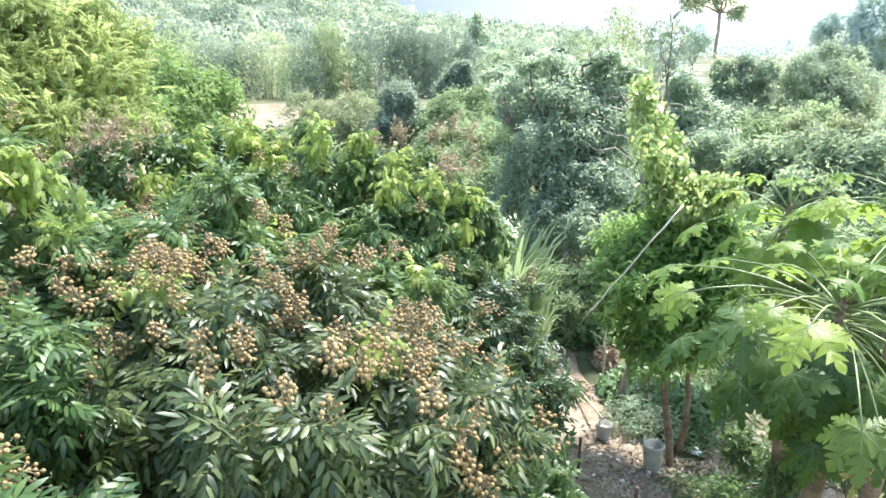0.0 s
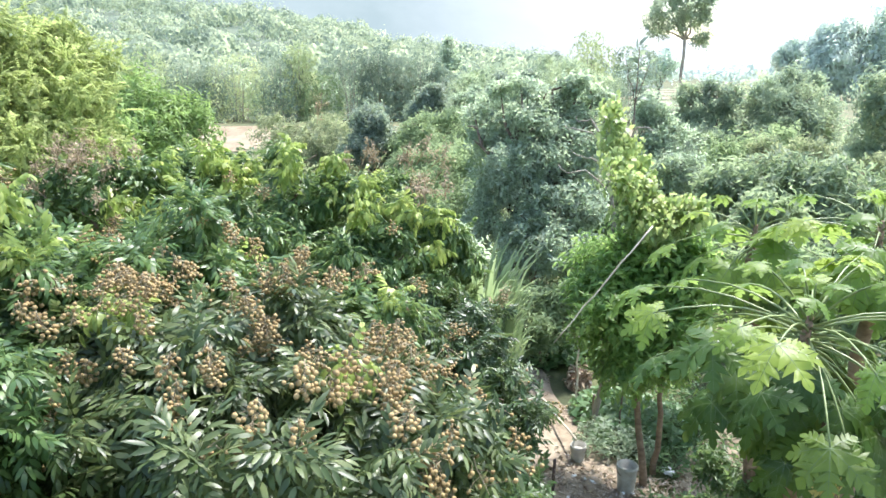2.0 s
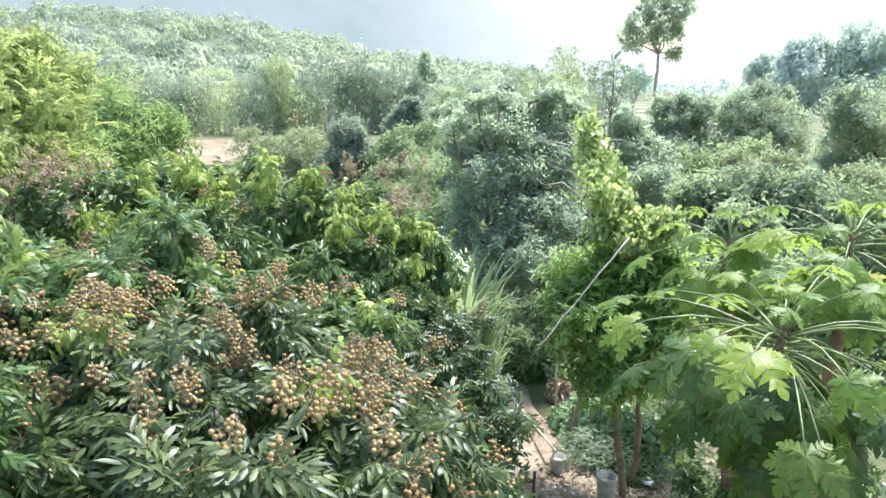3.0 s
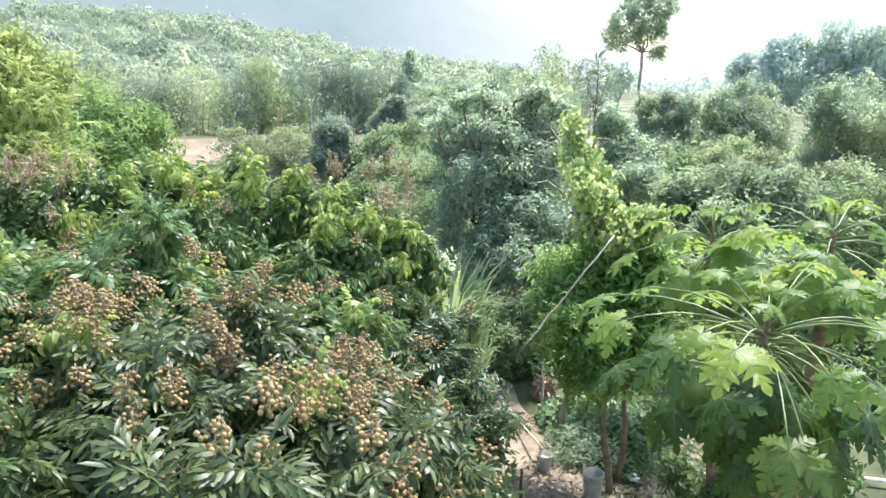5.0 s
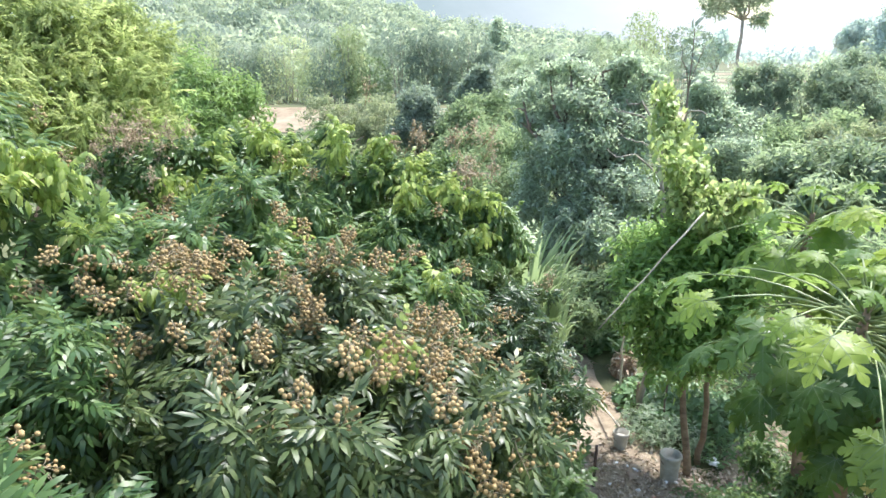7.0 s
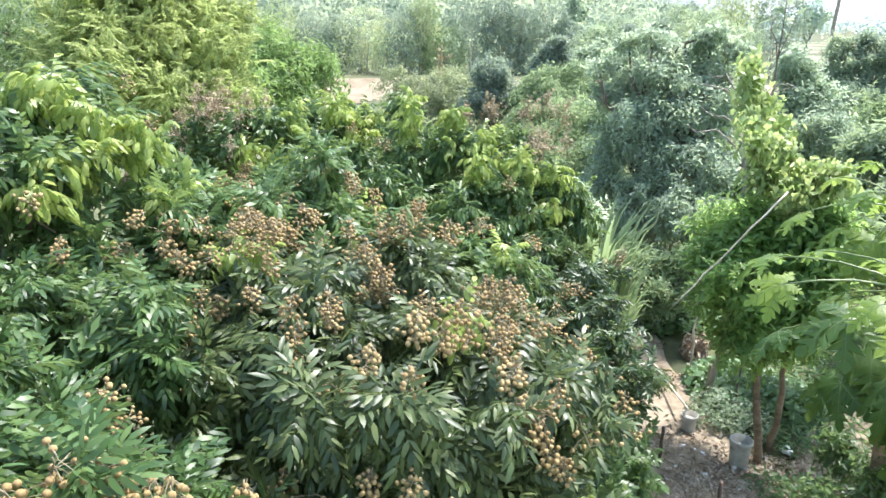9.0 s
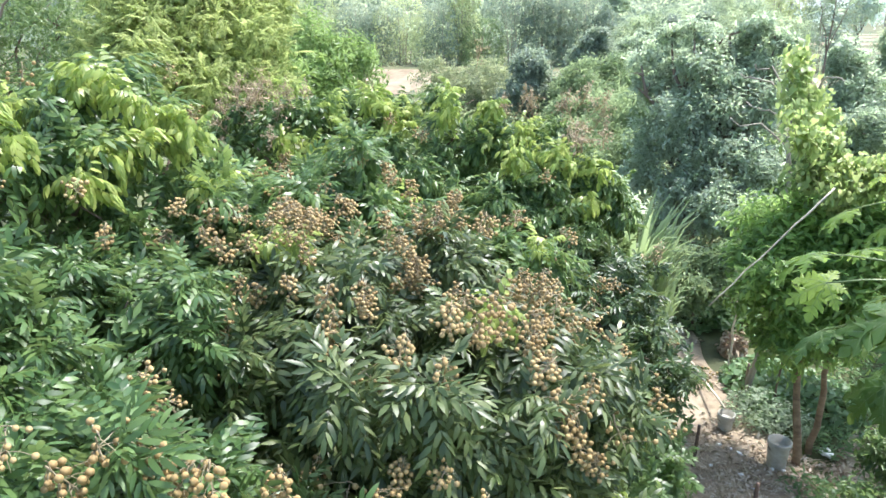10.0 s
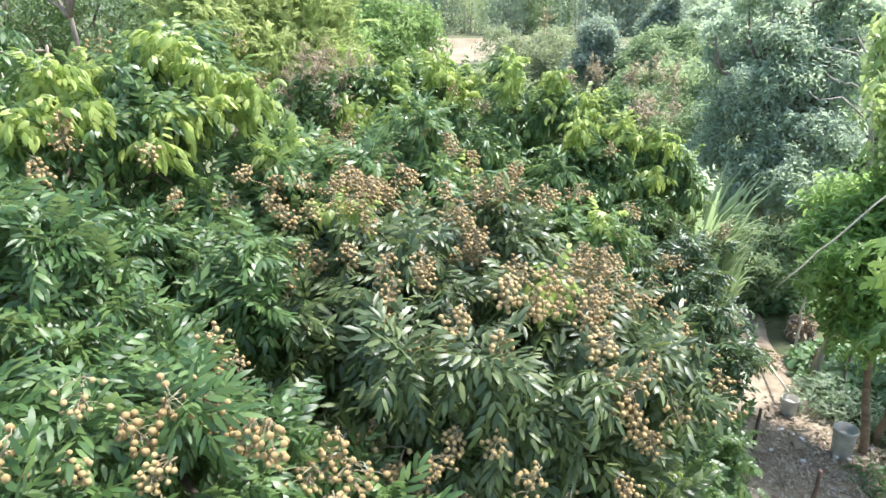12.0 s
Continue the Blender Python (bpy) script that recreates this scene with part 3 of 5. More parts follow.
# ---- ground, fields, hills ----
def sheet(name, xs, ys, z, material, rough=0.0, seed=1):
    X, Y = np.meshgrid(xs, ys, indexing="ij")
    Z = np.full(X.shape, float(z))
    if rough:
        for i in range(X.shape[0]):
            for j in range(X.shape[1]):
                Z[i, j] += rough * noise.noise((X[i, j] * 0.9, Y[i, j] * 0.9, seed)) + 0.4 * rough * noise.noise((X[i, j] * 3, Y[i, j] * 3, seed))
    n, m = X.shape
    i, j = np.meshgrid(np.arange(n - 1), np.arange(m - 1), indexing="ij")
    F = np.stack([i * m + j, (i + 1) * m + j, (i + 1) * m + j + 1, i * m + j + 1], 2).reshape(-1, 4)
    V = np.stack([X, Y, Z], 2).reshape(-1, 3)
    ob = new(name, np_mesh(name, V, F, material))
    return ob


far = [-4500, -1500, -500, -200, -100, -60, -40]
xs = np.array(far + list(np.linspace(-30, 30, 61)) + [-v for v in far[::-1]])
ys = np.array([-4500, -500, -60, -20] + list(np.linspace(-8, 52, 61)) + [70, 100, 200, 500, 1500, 4500])
tagged(sheet("ground", xs, ys, 0, GRASSLAND, 0.03), "weedy orchard ground with grass and bare earth", "ground", kind="structure")


def strip(name, line, material, z, label, category, seed=4, across=8, rough=0.02):
    """A band of ground with a ragged edge along a line of (x, y, half width)."""
    rng = np.random.default_rng(seed)
    L = np.array(line, float)
    n = 64
    t = np.linspace(0, len(L) - 1, n)
    C = np.stack([np.interp(t, np.arange(len(L)), L[:, k]) for k in range(3)], 1)
    T = np.gradient(C[:, :2], axis=0)
    T /= np.linalg.norm(T, axis=1, keepdims=True)
    N = np.stack([T[:, 1], -T[:, 0]], 1)
    V = []
    for i in range(n):
        for j in range(across + 1):
            s = j / across * 2 - 1
            w = C[i, 2] * (1 + 0.35 * noise.noise((C[i, 0] * 1.1 + s, C[i, 1] * 1.1, seed)))
            p = C[i, :2] + N[i] * s * w
            V.append((*p, z - (0.03 if j in (0, across) else 0) + rough * noise.noise((p[0] * 2, p[1] * 2, seed))))
    i, j = np.meshgrid(np.arange(n - 1), np.arange(across), indexing="ij")
    m = across + 1
    F = np.stack([i * m + j, (i + 1) * m + j, (i + 1) * m + j + 1, i * m + j + 1], 2).reshape(-1, 4)
    ob = new(name, np_mesh(name, np.array(V), F, material))
    return tagged(ob, label, category, kind="structure")


strip("path", [(3.0, 4.0, 1.1), (2.2, 6.6, 1.15), (1.95, 8.0, 0.95), (1.75, 9.6, 0.65), (1.85, 11.4, 0.4)], SOIL, 0.055, "trodden brown earth path strewn with dry leaves", "path")
strip("bare_earth", [(3.4, 6.5, 0.6), (4.2, 7.6, 0.9), (5.4, 9.0, 1.0), (7.5, 11.0, 1.2)], SOIL, 0.05, "bare brown earth under the papaya trees", "ground", 5)
strip("stubble_field", [(-20.0, 40.0, 3.0), (-15.5, 52.0, 6.5), (-17.0, 66.0, 7.0)], STUBBLE, 0.06, "dry tan stubble field beyond the orchard", "field", 6)
strip("stubble_field", [(-8.0, 62.0, 3.0), (12.0, 58.0, 4.0), (34.0, 62.0, 5.0)], STUBBLE, 0.05, "dry tan stubble field beyond the orchard", "field", 7)
for k in range(5):
    strip("paddy_field", [(30 + 6 * k, 120 + 22 * k, 6.0), (75 + 5 * k, 118 + 22 * k, 7.0), (130 + 5 * k, 112 + 22 * k, 7.0)], (PADDY, STUBBLE)[k % 2], 0.06 + 0.01 * k, ("pale green paddy field on the plain", "harvested tan paddy field on the plain")[k % 2], "field", 8 + k)


def ridge(az, table):
    a = np.array(table)
    return np.interp(az, a[:, 0], a[:, 1])


HILL = ((-75, 6.5), (-40, 5.6), (-27.2, 3.68), (-22.8, 4.01), (-18.1, 3.83), (-12.6, 3.5), (-5.9, 2.78), (-2.4, 1.46), (2.5, 0.89), (9.3, 0.23), (13.8, -0.27), (20.3, -1.09), (30, -0.8))
PEAK = ((-75, 16), (-25, 15), (-10, 12.5), (-1, 10.2), (4, 8.6), (9, 6.6), (14, 4.5), (19, 2.7), (26, 1.5), (35, 0.8), (60, 1.2))


def hill_z(az, r):
    top = math.tan(math.radians(ridge(az, HILL))) * 420 + 5.2
    s = min(max((r - 130) / 290, 0), 1)
    z = max(top, 0) * (s * s * (3 - 2 * s)) if r <= 420 else max(top, 0) * (1 - 0.3 * (r - 420) / 200)
    return z + 2.5 * s * noise.noise((az * 0.25, r * 0.02, 3.0))


def polar_sheet(name, azs, rs, height, material):
    V = [(r * math.sin(math.radians(a)), r * math.cos(math.radians(a)), height(a, r)) for a in azs for r in rs]
    n, m = len(azs), len(rs)
    i, j = np.meshgrid(np.arange(n - 1), np.arange(m - 1), indexing="ij")
    F = np.stack([i * m + j, (i + 1) * m + j, (i + 1) * m + j + 1, i * m + j + 1], 2).reshape(-1, 4)
    return new(name, np_mesh(name, np.array(V), F, material))


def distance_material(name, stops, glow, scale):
    """Land so far off that it is seen through bright hazy air: a plain backdrop. The haze is painted as glow, paler
    toward +x and the sun.
    """
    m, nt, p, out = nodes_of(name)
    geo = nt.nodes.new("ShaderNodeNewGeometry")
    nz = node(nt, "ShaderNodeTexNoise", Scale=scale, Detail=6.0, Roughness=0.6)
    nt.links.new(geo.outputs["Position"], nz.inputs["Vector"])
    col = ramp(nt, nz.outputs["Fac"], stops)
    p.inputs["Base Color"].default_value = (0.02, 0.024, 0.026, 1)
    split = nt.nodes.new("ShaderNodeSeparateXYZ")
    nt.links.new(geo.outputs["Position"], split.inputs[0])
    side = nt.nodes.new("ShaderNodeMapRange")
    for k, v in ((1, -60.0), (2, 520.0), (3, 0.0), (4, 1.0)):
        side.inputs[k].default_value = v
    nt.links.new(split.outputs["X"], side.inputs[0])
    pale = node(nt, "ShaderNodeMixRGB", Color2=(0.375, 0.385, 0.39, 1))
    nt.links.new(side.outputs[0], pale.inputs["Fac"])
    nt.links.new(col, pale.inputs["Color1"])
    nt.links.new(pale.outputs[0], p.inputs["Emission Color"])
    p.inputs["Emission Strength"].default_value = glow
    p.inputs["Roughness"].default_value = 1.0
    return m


HILL_SOIL = rough_material("wooded_slope", [(0.3, (0.08, 0.11, 0.07)), (0.7, (0.13, 0.16, 0.10))], 0.05, 1.0, 0.3, 0.5)
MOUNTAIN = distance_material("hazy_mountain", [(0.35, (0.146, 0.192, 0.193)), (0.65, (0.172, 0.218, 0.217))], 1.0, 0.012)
tagged(polar_sheet("hill", np.arange(-75, 21, 1.5), list(np.arange(125, 431, 15)) + [480, 560, 640], hill_z, HILL_SOIL), "wooded hillside across the valley", "hill", kind="structure")
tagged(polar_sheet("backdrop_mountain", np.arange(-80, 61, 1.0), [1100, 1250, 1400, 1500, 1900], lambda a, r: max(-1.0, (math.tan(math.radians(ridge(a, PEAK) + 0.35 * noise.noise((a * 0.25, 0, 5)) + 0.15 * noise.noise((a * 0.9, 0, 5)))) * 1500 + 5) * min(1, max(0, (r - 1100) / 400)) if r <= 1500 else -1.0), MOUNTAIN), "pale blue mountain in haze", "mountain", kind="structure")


def far_crown(rng, n, leaf):
    """A tree crown far off: leaf masses lying on a few rounded lobes."""
    lobes = np.concatenate([rng.normal(0, 0.4, (4, 3)) * (1, 1, 0.5), rng.uniform(0.5, 0.75, (4, 1))], 1)
    lobes[:, 2] = np.abs(lobes[:, 2])
    P, d = crown_tips(lobes, n, rng, -0.3, 0.05, 0.88)
    t = np.cross(d, rng.normal(size=(n, 3)))
    R = axes(t, d + rng.normal(0, 0.05, (n, 3)))
    return strew([leaflet(leaf, leaf * 0.8, 0.1, 0.3, False)], P, R, rng.uniform(0.6, 1.4, n), rng)


def far_woods(name, places, seed, material, label, sizes, n=84, leaf=0.27, tall=(0.8, 1.5)):
    rng = np.random.default_rng(seed)
    shapes = [far_crown(rng, n, leaf) for k in range(8)]
    P = np.array(places)
    n = len(P)
    a = rng.uniform(0, 2 * np.pi, n)
    R = np.zeros((n, 3, 3))
    R[:, 0, 0], R[:, 0, 1], R[:, 1, 0], R[:, 1, 1], R[:, 2, 2] = np.cos(a), -np.sin(a), np.sin(a), np.cos(a), rng.uniform(*tall, n)
    V, F = strew(shapes, P, R, rng.uniform(*sizes, n), rng)
    return tagged(new(name, np_mesh(name, V, F, material)), label, "woods", kind="stuff")


rng = np.random.default_rng(11)
spots = []
while len(spots) < 900:
    az, r = rng.uniform(-62, 14), math.sqrt(rng.uniform(130 ** 2, 445 ** 2))
    spots.append((r * math.sin(math.radians(az)), r * math.cos(math.radians(az)), hill_z(az, r) + 1.5))
far_woods("hill_woods", spots, 12, FAR_WOOD, "haze-paled green mixed woods covering the hillside", (3.2, 6.4), 210, 0.17, (0.9, 1.5))
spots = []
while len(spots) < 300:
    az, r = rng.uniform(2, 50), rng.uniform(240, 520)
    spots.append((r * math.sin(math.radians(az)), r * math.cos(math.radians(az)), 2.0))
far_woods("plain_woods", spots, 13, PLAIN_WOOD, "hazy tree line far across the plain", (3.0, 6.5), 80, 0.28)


spots = []
while len(spots) < 190:
    x, y = rng.uniform(-75, 14), rng.uniform(84, 128)
    spots.append((x, y, 0.5))
far_woods("edge_scrub", spots, 14, HAZY, "haze-paled scrub and bushes along the field edge", (1.4, 3.6), 130, 0.17)


def bamboo_clump(base, height, width, seed, label, material, plumes=9, leaf=0.30, leaves=4200):
    """A stand of bamboo: culms that rise together and lean apart, each ending in a hanging plume of leaves."""
    rng = np.random.default_rng(seed)
    o = np.array((*base, 0.0))
    tree = thing("bamboo_clump", o, label, "bamboo", "bamboo stands at the field edge")
    lumps = []
    for k in range(plumes):
        a = k * 2.4 + rng.uniform(-0.4, 0.4)
        q = math.sqrt((k + 0.3) / plumes) * width * 0.42
        h = height * rng.uniform(0.84, 1.0) * (1 - 0.26 * (q / width * 2) ** 2)
        r = width * rng.uniform(0.15, 0.21)
        d = np.array((math.cos(a), math.sin(a)))
        s = np.linspace(0, 1, 8)
        line = np.stack([d[0] * q * (0.3 + 0.6 * s ** 2), d[1] * q * (0.3 + 0.6 * s ** 2), (h - r * 0.6) * s], 1)
        V, F = tube(line, np.linspace(0.05, 0.015, 8), 5)
        part("culm", np_mesh("culm", V, F, PALE_BARK), parent=tree)
        lumps.append((d[0] * q * 0.9, d[1] * q * 0.9, h - r, r))
        for m in (1, 2, 3):
            f = 0.95 + 0.12 * m
            lumps.append((d[0] * q * f, d[1] * q * f, h - r - height * 0.2 * m, r * (1.0 - 0.1 * m) * rng.uniform(0.85, 1.15)))
    P, D = crown_tips(lumps, leaves, rng, -0.8, 0.05, 0.92)
    R = axes(D * 0.3 + (0, 0, -0.7) + rng.normal(0, 0.55, D.shape), D + rng.normal(0, 0.08, D.shape))
    V, F = strew([leaflet(leaf, leaf * 0.5, 0.05, 0.2, False), leaflet(leaf * 0.7, leaf * 0.45, 0.05, 0.1, False)], P, R, rng.uniform(0.6, 1.3, len(P)), rng)
    part("crown", np_mesh("crown", V, F, material), parent=tree, kind="stuff")
    return tree


STANDS = (
    (-26.62, 71.01, 7.93, 6.68, 1),
    (-22.95, 72.27, 6.8, 5.2, 0),
    (-20.39, 73.03, 6.24, 4.45, 0),
    (-18.16, 73.62, 7.83, 7.06, 1),
    (-14.14, 74.49, 7.0, 5.2, 0),
    (-12.05, 74.85, 8.61, 3.71, 1),
    (-9.97, 75.16, 5.41, 4.6, 2),
    (-6.62, 75.52, 8.16, 5.34, 0),
    (-3.81, 75.72, 8.41, 4.31, 0),
    (-1.63, 75.79, 7.09, 3.71, 0),
    (0.62, 75.81, 8.45, 5.2, 0),
    (3.06, 75.75, 6.0, 4.45, 0),
    (6.11, 75.57, 5.49, 4.45, 2),
    (9.15, 75.26, 6.42, 3.71, 0),
    (14.25, 74.47, 7.95, 4.45, 0),
    (18.34, 73.57, 9.6, 5.2, 1),
    (22.58, 72.39, 8.88, 5.2, 0),
    (-33.46, 68.07, 8.82, 8.9, 0),
    (-30.05, 69.63, 8.23, 6.68, 1),
    (-38.09, 65.6, 9.32, 8.92, 0),
    (-42.17, 63.07, 9.19, 10.39, 1),
    (-46.28, 60.13, 9.6, 11.14, 0),
)
for k, (x, y, h, w, tone) in enumerate(STANDS):
    bamboo_clump((x, y), h, w, 40 + k, ("grey-green bamboo stand with drooping plumes at the field edge", "pale yellow-green bamboo stand beside the stubble field", "fresh green bamboo stand at the field edge")[tone], (BAMBOO, BAMBOO_PALE, MIDGREEN)[tone])

def heart(size):
    V = np.array([(0, 0, 0), (0.42, -0.12, 0.08), (0.52, 0.3, 0.1), (0.28, 0.72, 0.02), (0, 1.05, -0.12), (-0.28, 0.72, 0.02), (-0.52, 0.3, 0.1), (-0.42, -0.12, 0.08), (0, 0.4, 0)]) * size
    return V, np.array([(8, i, (i + 1) % 8) for i in range(8)])


# ---- orchard trees ----
longan_tree((-0.8, 3.8), [(-0.60, 3.26, 2.97, 0.72), (-0.10, 3.51, 3.09, 0.50), (-1.19, 3.42, 3.07, 0.60), (-1.81, 3.87, 3.24, 0.60), (-0.95, 4.34, 3.14, 0.60), (-0.97, 3.16, 2.45, 0.70), (-0.28, 3.50, 2.38, 0.65)], 21, "longan tree heavy with tan fruit and dull dark leaves", 0.25, 0.02, 180, LONGAN_DULL, low=-0.6, fruit_at=((0.13, 3.04, 3.13), (0.22, 3.11, 2.98), (0.04, 2.99, 3.25), (-0.01, 3.02, 3.36), (0.09, 3.08, 3.31), (-0.07, 3.11, 3.48), (-1.11, 4.14, 3.7), (-1.49, 3.76, 3.75), (-0.64, 3.96, 3.5), (-0.81, 3.94, 3.58), (-0.49, 3.37, 3.69)), young_at=((-1.65, 3.86, 3.83), (-0.34, 3.51, 3.61)))
longan_tree((-2.2, 2.4), [(-1.61, 1.88, 3.25, 0.50), (-1.95, 1.64, 3.43, 0.50), (-1.23, 2.04, 3.06, 0.38), (-2.60, 2.60, 3.38, 0.60), (-2.38, 3.16, 3.27, 0.60), (-2.77, 2.31, 3.70, 0.60), (-2.39, 1.69, 3.67, 0.50)], 22, "longan tree with fruit bunches close below the balcony", 0.25, 0.0, 10, LONGAN, low=-0.35, size=0.92, fruit_at=((-1.62, 1.62, 3.85), (-1.48, 1.68, 3.72), (-1.47, 1.8, 3.76), (-1.95, 2.7, 3.36), (-1.32, 1.87, 3.69), (-1.54, 1.47, 3.72), (-1.38, 1.6, 3.64), (-1.23, 1.88, 3.61), (-1.7, 1.34, 3.79), (-1.03, 2.16, 3.39), (-0.94, 2.12, 3.3), (-1.09, 2.06, 3.31)))
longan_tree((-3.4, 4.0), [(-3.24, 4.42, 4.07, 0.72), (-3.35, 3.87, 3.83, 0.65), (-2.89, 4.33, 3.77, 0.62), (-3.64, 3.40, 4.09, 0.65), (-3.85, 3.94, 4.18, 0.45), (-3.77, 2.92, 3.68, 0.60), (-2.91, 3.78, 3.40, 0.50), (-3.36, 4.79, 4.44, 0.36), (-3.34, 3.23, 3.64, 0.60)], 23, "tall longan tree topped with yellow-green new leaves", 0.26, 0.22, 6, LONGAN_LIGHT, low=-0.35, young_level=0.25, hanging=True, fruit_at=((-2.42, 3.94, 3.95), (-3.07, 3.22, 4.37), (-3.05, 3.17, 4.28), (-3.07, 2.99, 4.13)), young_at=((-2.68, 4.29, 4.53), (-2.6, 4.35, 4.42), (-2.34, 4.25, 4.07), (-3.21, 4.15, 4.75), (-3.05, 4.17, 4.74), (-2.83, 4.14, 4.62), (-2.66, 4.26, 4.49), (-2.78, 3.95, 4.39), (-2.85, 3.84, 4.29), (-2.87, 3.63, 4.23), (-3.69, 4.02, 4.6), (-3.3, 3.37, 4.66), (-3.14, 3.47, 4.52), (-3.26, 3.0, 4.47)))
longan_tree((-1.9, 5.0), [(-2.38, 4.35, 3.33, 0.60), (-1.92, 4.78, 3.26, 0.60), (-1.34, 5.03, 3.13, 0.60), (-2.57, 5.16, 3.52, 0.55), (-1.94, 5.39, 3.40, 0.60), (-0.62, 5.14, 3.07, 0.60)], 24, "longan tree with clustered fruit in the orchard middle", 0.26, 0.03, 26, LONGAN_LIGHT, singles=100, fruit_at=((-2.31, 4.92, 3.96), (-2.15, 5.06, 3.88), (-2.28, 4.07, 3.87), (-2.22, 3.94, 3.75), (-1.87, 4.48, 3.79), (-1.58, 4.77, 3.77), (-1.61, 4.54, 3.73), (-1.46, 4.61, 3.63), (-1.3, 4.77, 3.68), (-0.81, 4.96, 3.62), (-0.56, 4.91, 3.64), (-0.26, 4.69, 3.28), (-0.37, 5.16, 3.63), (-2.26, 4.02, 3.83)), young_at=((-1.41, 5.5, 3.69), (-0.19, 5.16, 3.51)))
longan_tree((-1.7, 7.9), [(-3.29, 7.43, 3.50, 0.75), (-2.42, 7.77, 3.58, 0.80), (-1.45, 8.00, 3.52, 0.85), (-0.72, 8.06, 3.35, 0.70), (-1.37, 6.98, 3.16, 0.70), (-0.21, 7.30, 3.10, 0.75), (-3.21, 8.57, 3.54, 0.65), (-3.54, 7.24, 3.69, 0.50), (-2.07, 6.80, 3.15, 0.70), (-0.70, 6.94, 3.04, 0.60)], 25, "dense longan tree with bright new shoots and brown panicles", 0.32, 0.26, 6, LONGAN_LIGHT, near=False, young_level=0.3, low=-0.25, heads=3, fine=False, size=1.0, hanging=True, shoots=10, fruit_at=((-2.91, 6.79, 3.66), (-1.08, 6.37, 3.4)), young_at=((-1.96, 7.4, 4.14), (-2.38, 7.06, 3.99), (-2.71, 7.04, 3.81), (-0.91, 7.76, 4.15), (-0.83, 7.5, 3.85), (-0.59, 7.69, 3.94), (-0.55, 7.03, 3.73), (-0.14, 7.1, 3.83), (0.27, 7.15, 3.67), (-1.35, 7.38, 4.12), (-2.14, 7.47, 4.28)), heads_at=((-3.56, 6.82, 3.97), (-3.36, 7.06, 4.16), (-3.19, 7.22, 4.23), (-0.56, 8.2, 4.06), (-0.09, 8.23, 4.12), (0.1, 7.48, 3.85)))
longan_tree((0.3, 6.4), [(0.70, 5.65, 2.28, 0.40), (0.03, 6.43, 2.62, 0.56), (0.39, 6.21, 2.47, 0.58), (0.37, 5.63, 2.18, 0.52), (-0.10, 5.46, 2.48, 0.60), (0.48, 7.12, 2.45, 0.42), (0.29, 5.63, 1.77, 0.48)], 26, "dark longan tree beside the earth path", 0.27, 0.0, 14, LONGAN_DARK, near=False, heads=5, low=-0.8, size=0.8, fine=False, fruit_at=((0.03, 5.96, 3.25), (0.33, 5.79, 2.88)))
FROND = [compound(frng, 0.3, 6, 0.1, 0.034, None, 22) for k in range(4)]
SPRIG = [compound(frng, 0.34, 8, 0.09, 0.036, False, h) for h in (12, 20, 30, 40)]
leafy_tree("feathery_tree", (-7.0, 12.2), [(-6.98, 12.12, 4.58, 1.35), (-6.56, 12.93, 4.93, 1.00), (-7.37, 12.49, 5.22, 1.10), (-6.12, 11.97, 3.97, 0.90), (-6.49, 11.17, 3.74, 0.95), (-6.79, 11.03, 4.11, 1.00), (-5.86, 12.68, 4.35, 0.65), (-7.05, 13.24, 5.42, 0.80), (-7.79, 12.22, 4.67, 1.10), (-7.12, 11.01, 3.67, 0.90), (-5.61, 11.63, 3.68, 0.60)], 31, "large feathery tree with sunlit yellow-green foliage", FEATHER, tips=800, each=4, thick=0.16, down=0.3, ragged=0.2, shapes=SPRIG, shoots=10, inner=0.3)
leafy_tree("mango_tree", (-7.0, 18.5), [(-7.07, 18.67, 3.92, 1.05), (-6.18, 18.94, 3.48, 0.85), (-7.75, 18.95, 4.15, 0.95), (-6.67, 18.23, 3.33, 1.00), (-7.32, 16.35, 3.46, 0.95)], 32, "round sunlit green mango tree behind the orchard", MANGO, (0.17, 0.045), 2000, 7, 0.14)
leafy_tree("pomelo_tree", (2.4, 13.8), [(2.47, 14.24, 4.02, 0.75), (3.16, 14.63, 4.28, 0.62), (1.80, 14.81, 3.68, 0.62), (2.14, 13.67, 3.08, 0.70), (3.19, 13.72, 3.41, 0.62), (1.65, 14.20, 2.76, 0.55), (2.82, 13.05, 2.63, 0.65), (2.23, 13.27, 2.14, 0.60), (2.20, 15.33, 4.53, 0.50), (3.73, 14.47, 3.89, 0.50), (2.62, 13.64, 3.42, 0.60), (3.28, 13.15, 2.61, 0.50), (2.62, 12.58, 1.76, 0.60), (1.93, 12.92, 1.43, 0.50), (3.07, 12.48, 1.78, 0.50), (1.34, 13.90, 2.11, 0.50), (1.75, 14.49, 4.77, 0.24), (2.15, 14.44, 4.94, 0.26), (2.44, 14.39, 4.72, 0.26), (3.06, 14.27, 4.84, 0.26), (3.33, 14.21, 4.93, 0.24), (3.62, 14.13, 4.67, 0.26), (1.23, 14.52, 4.25, 0.29), (1.41, 14.46, 3.79, 0.33), (2.73, 14.32, 4.46, 0.36), (3.91, 14.04, 4.25, 0.24)], 33, "tall grey-green broad-leaved tree behind the path", GREY, (0.1, 0.042), 4800, 7, 0.13, ragged=0.26, gap=-0.1, shoots=9)
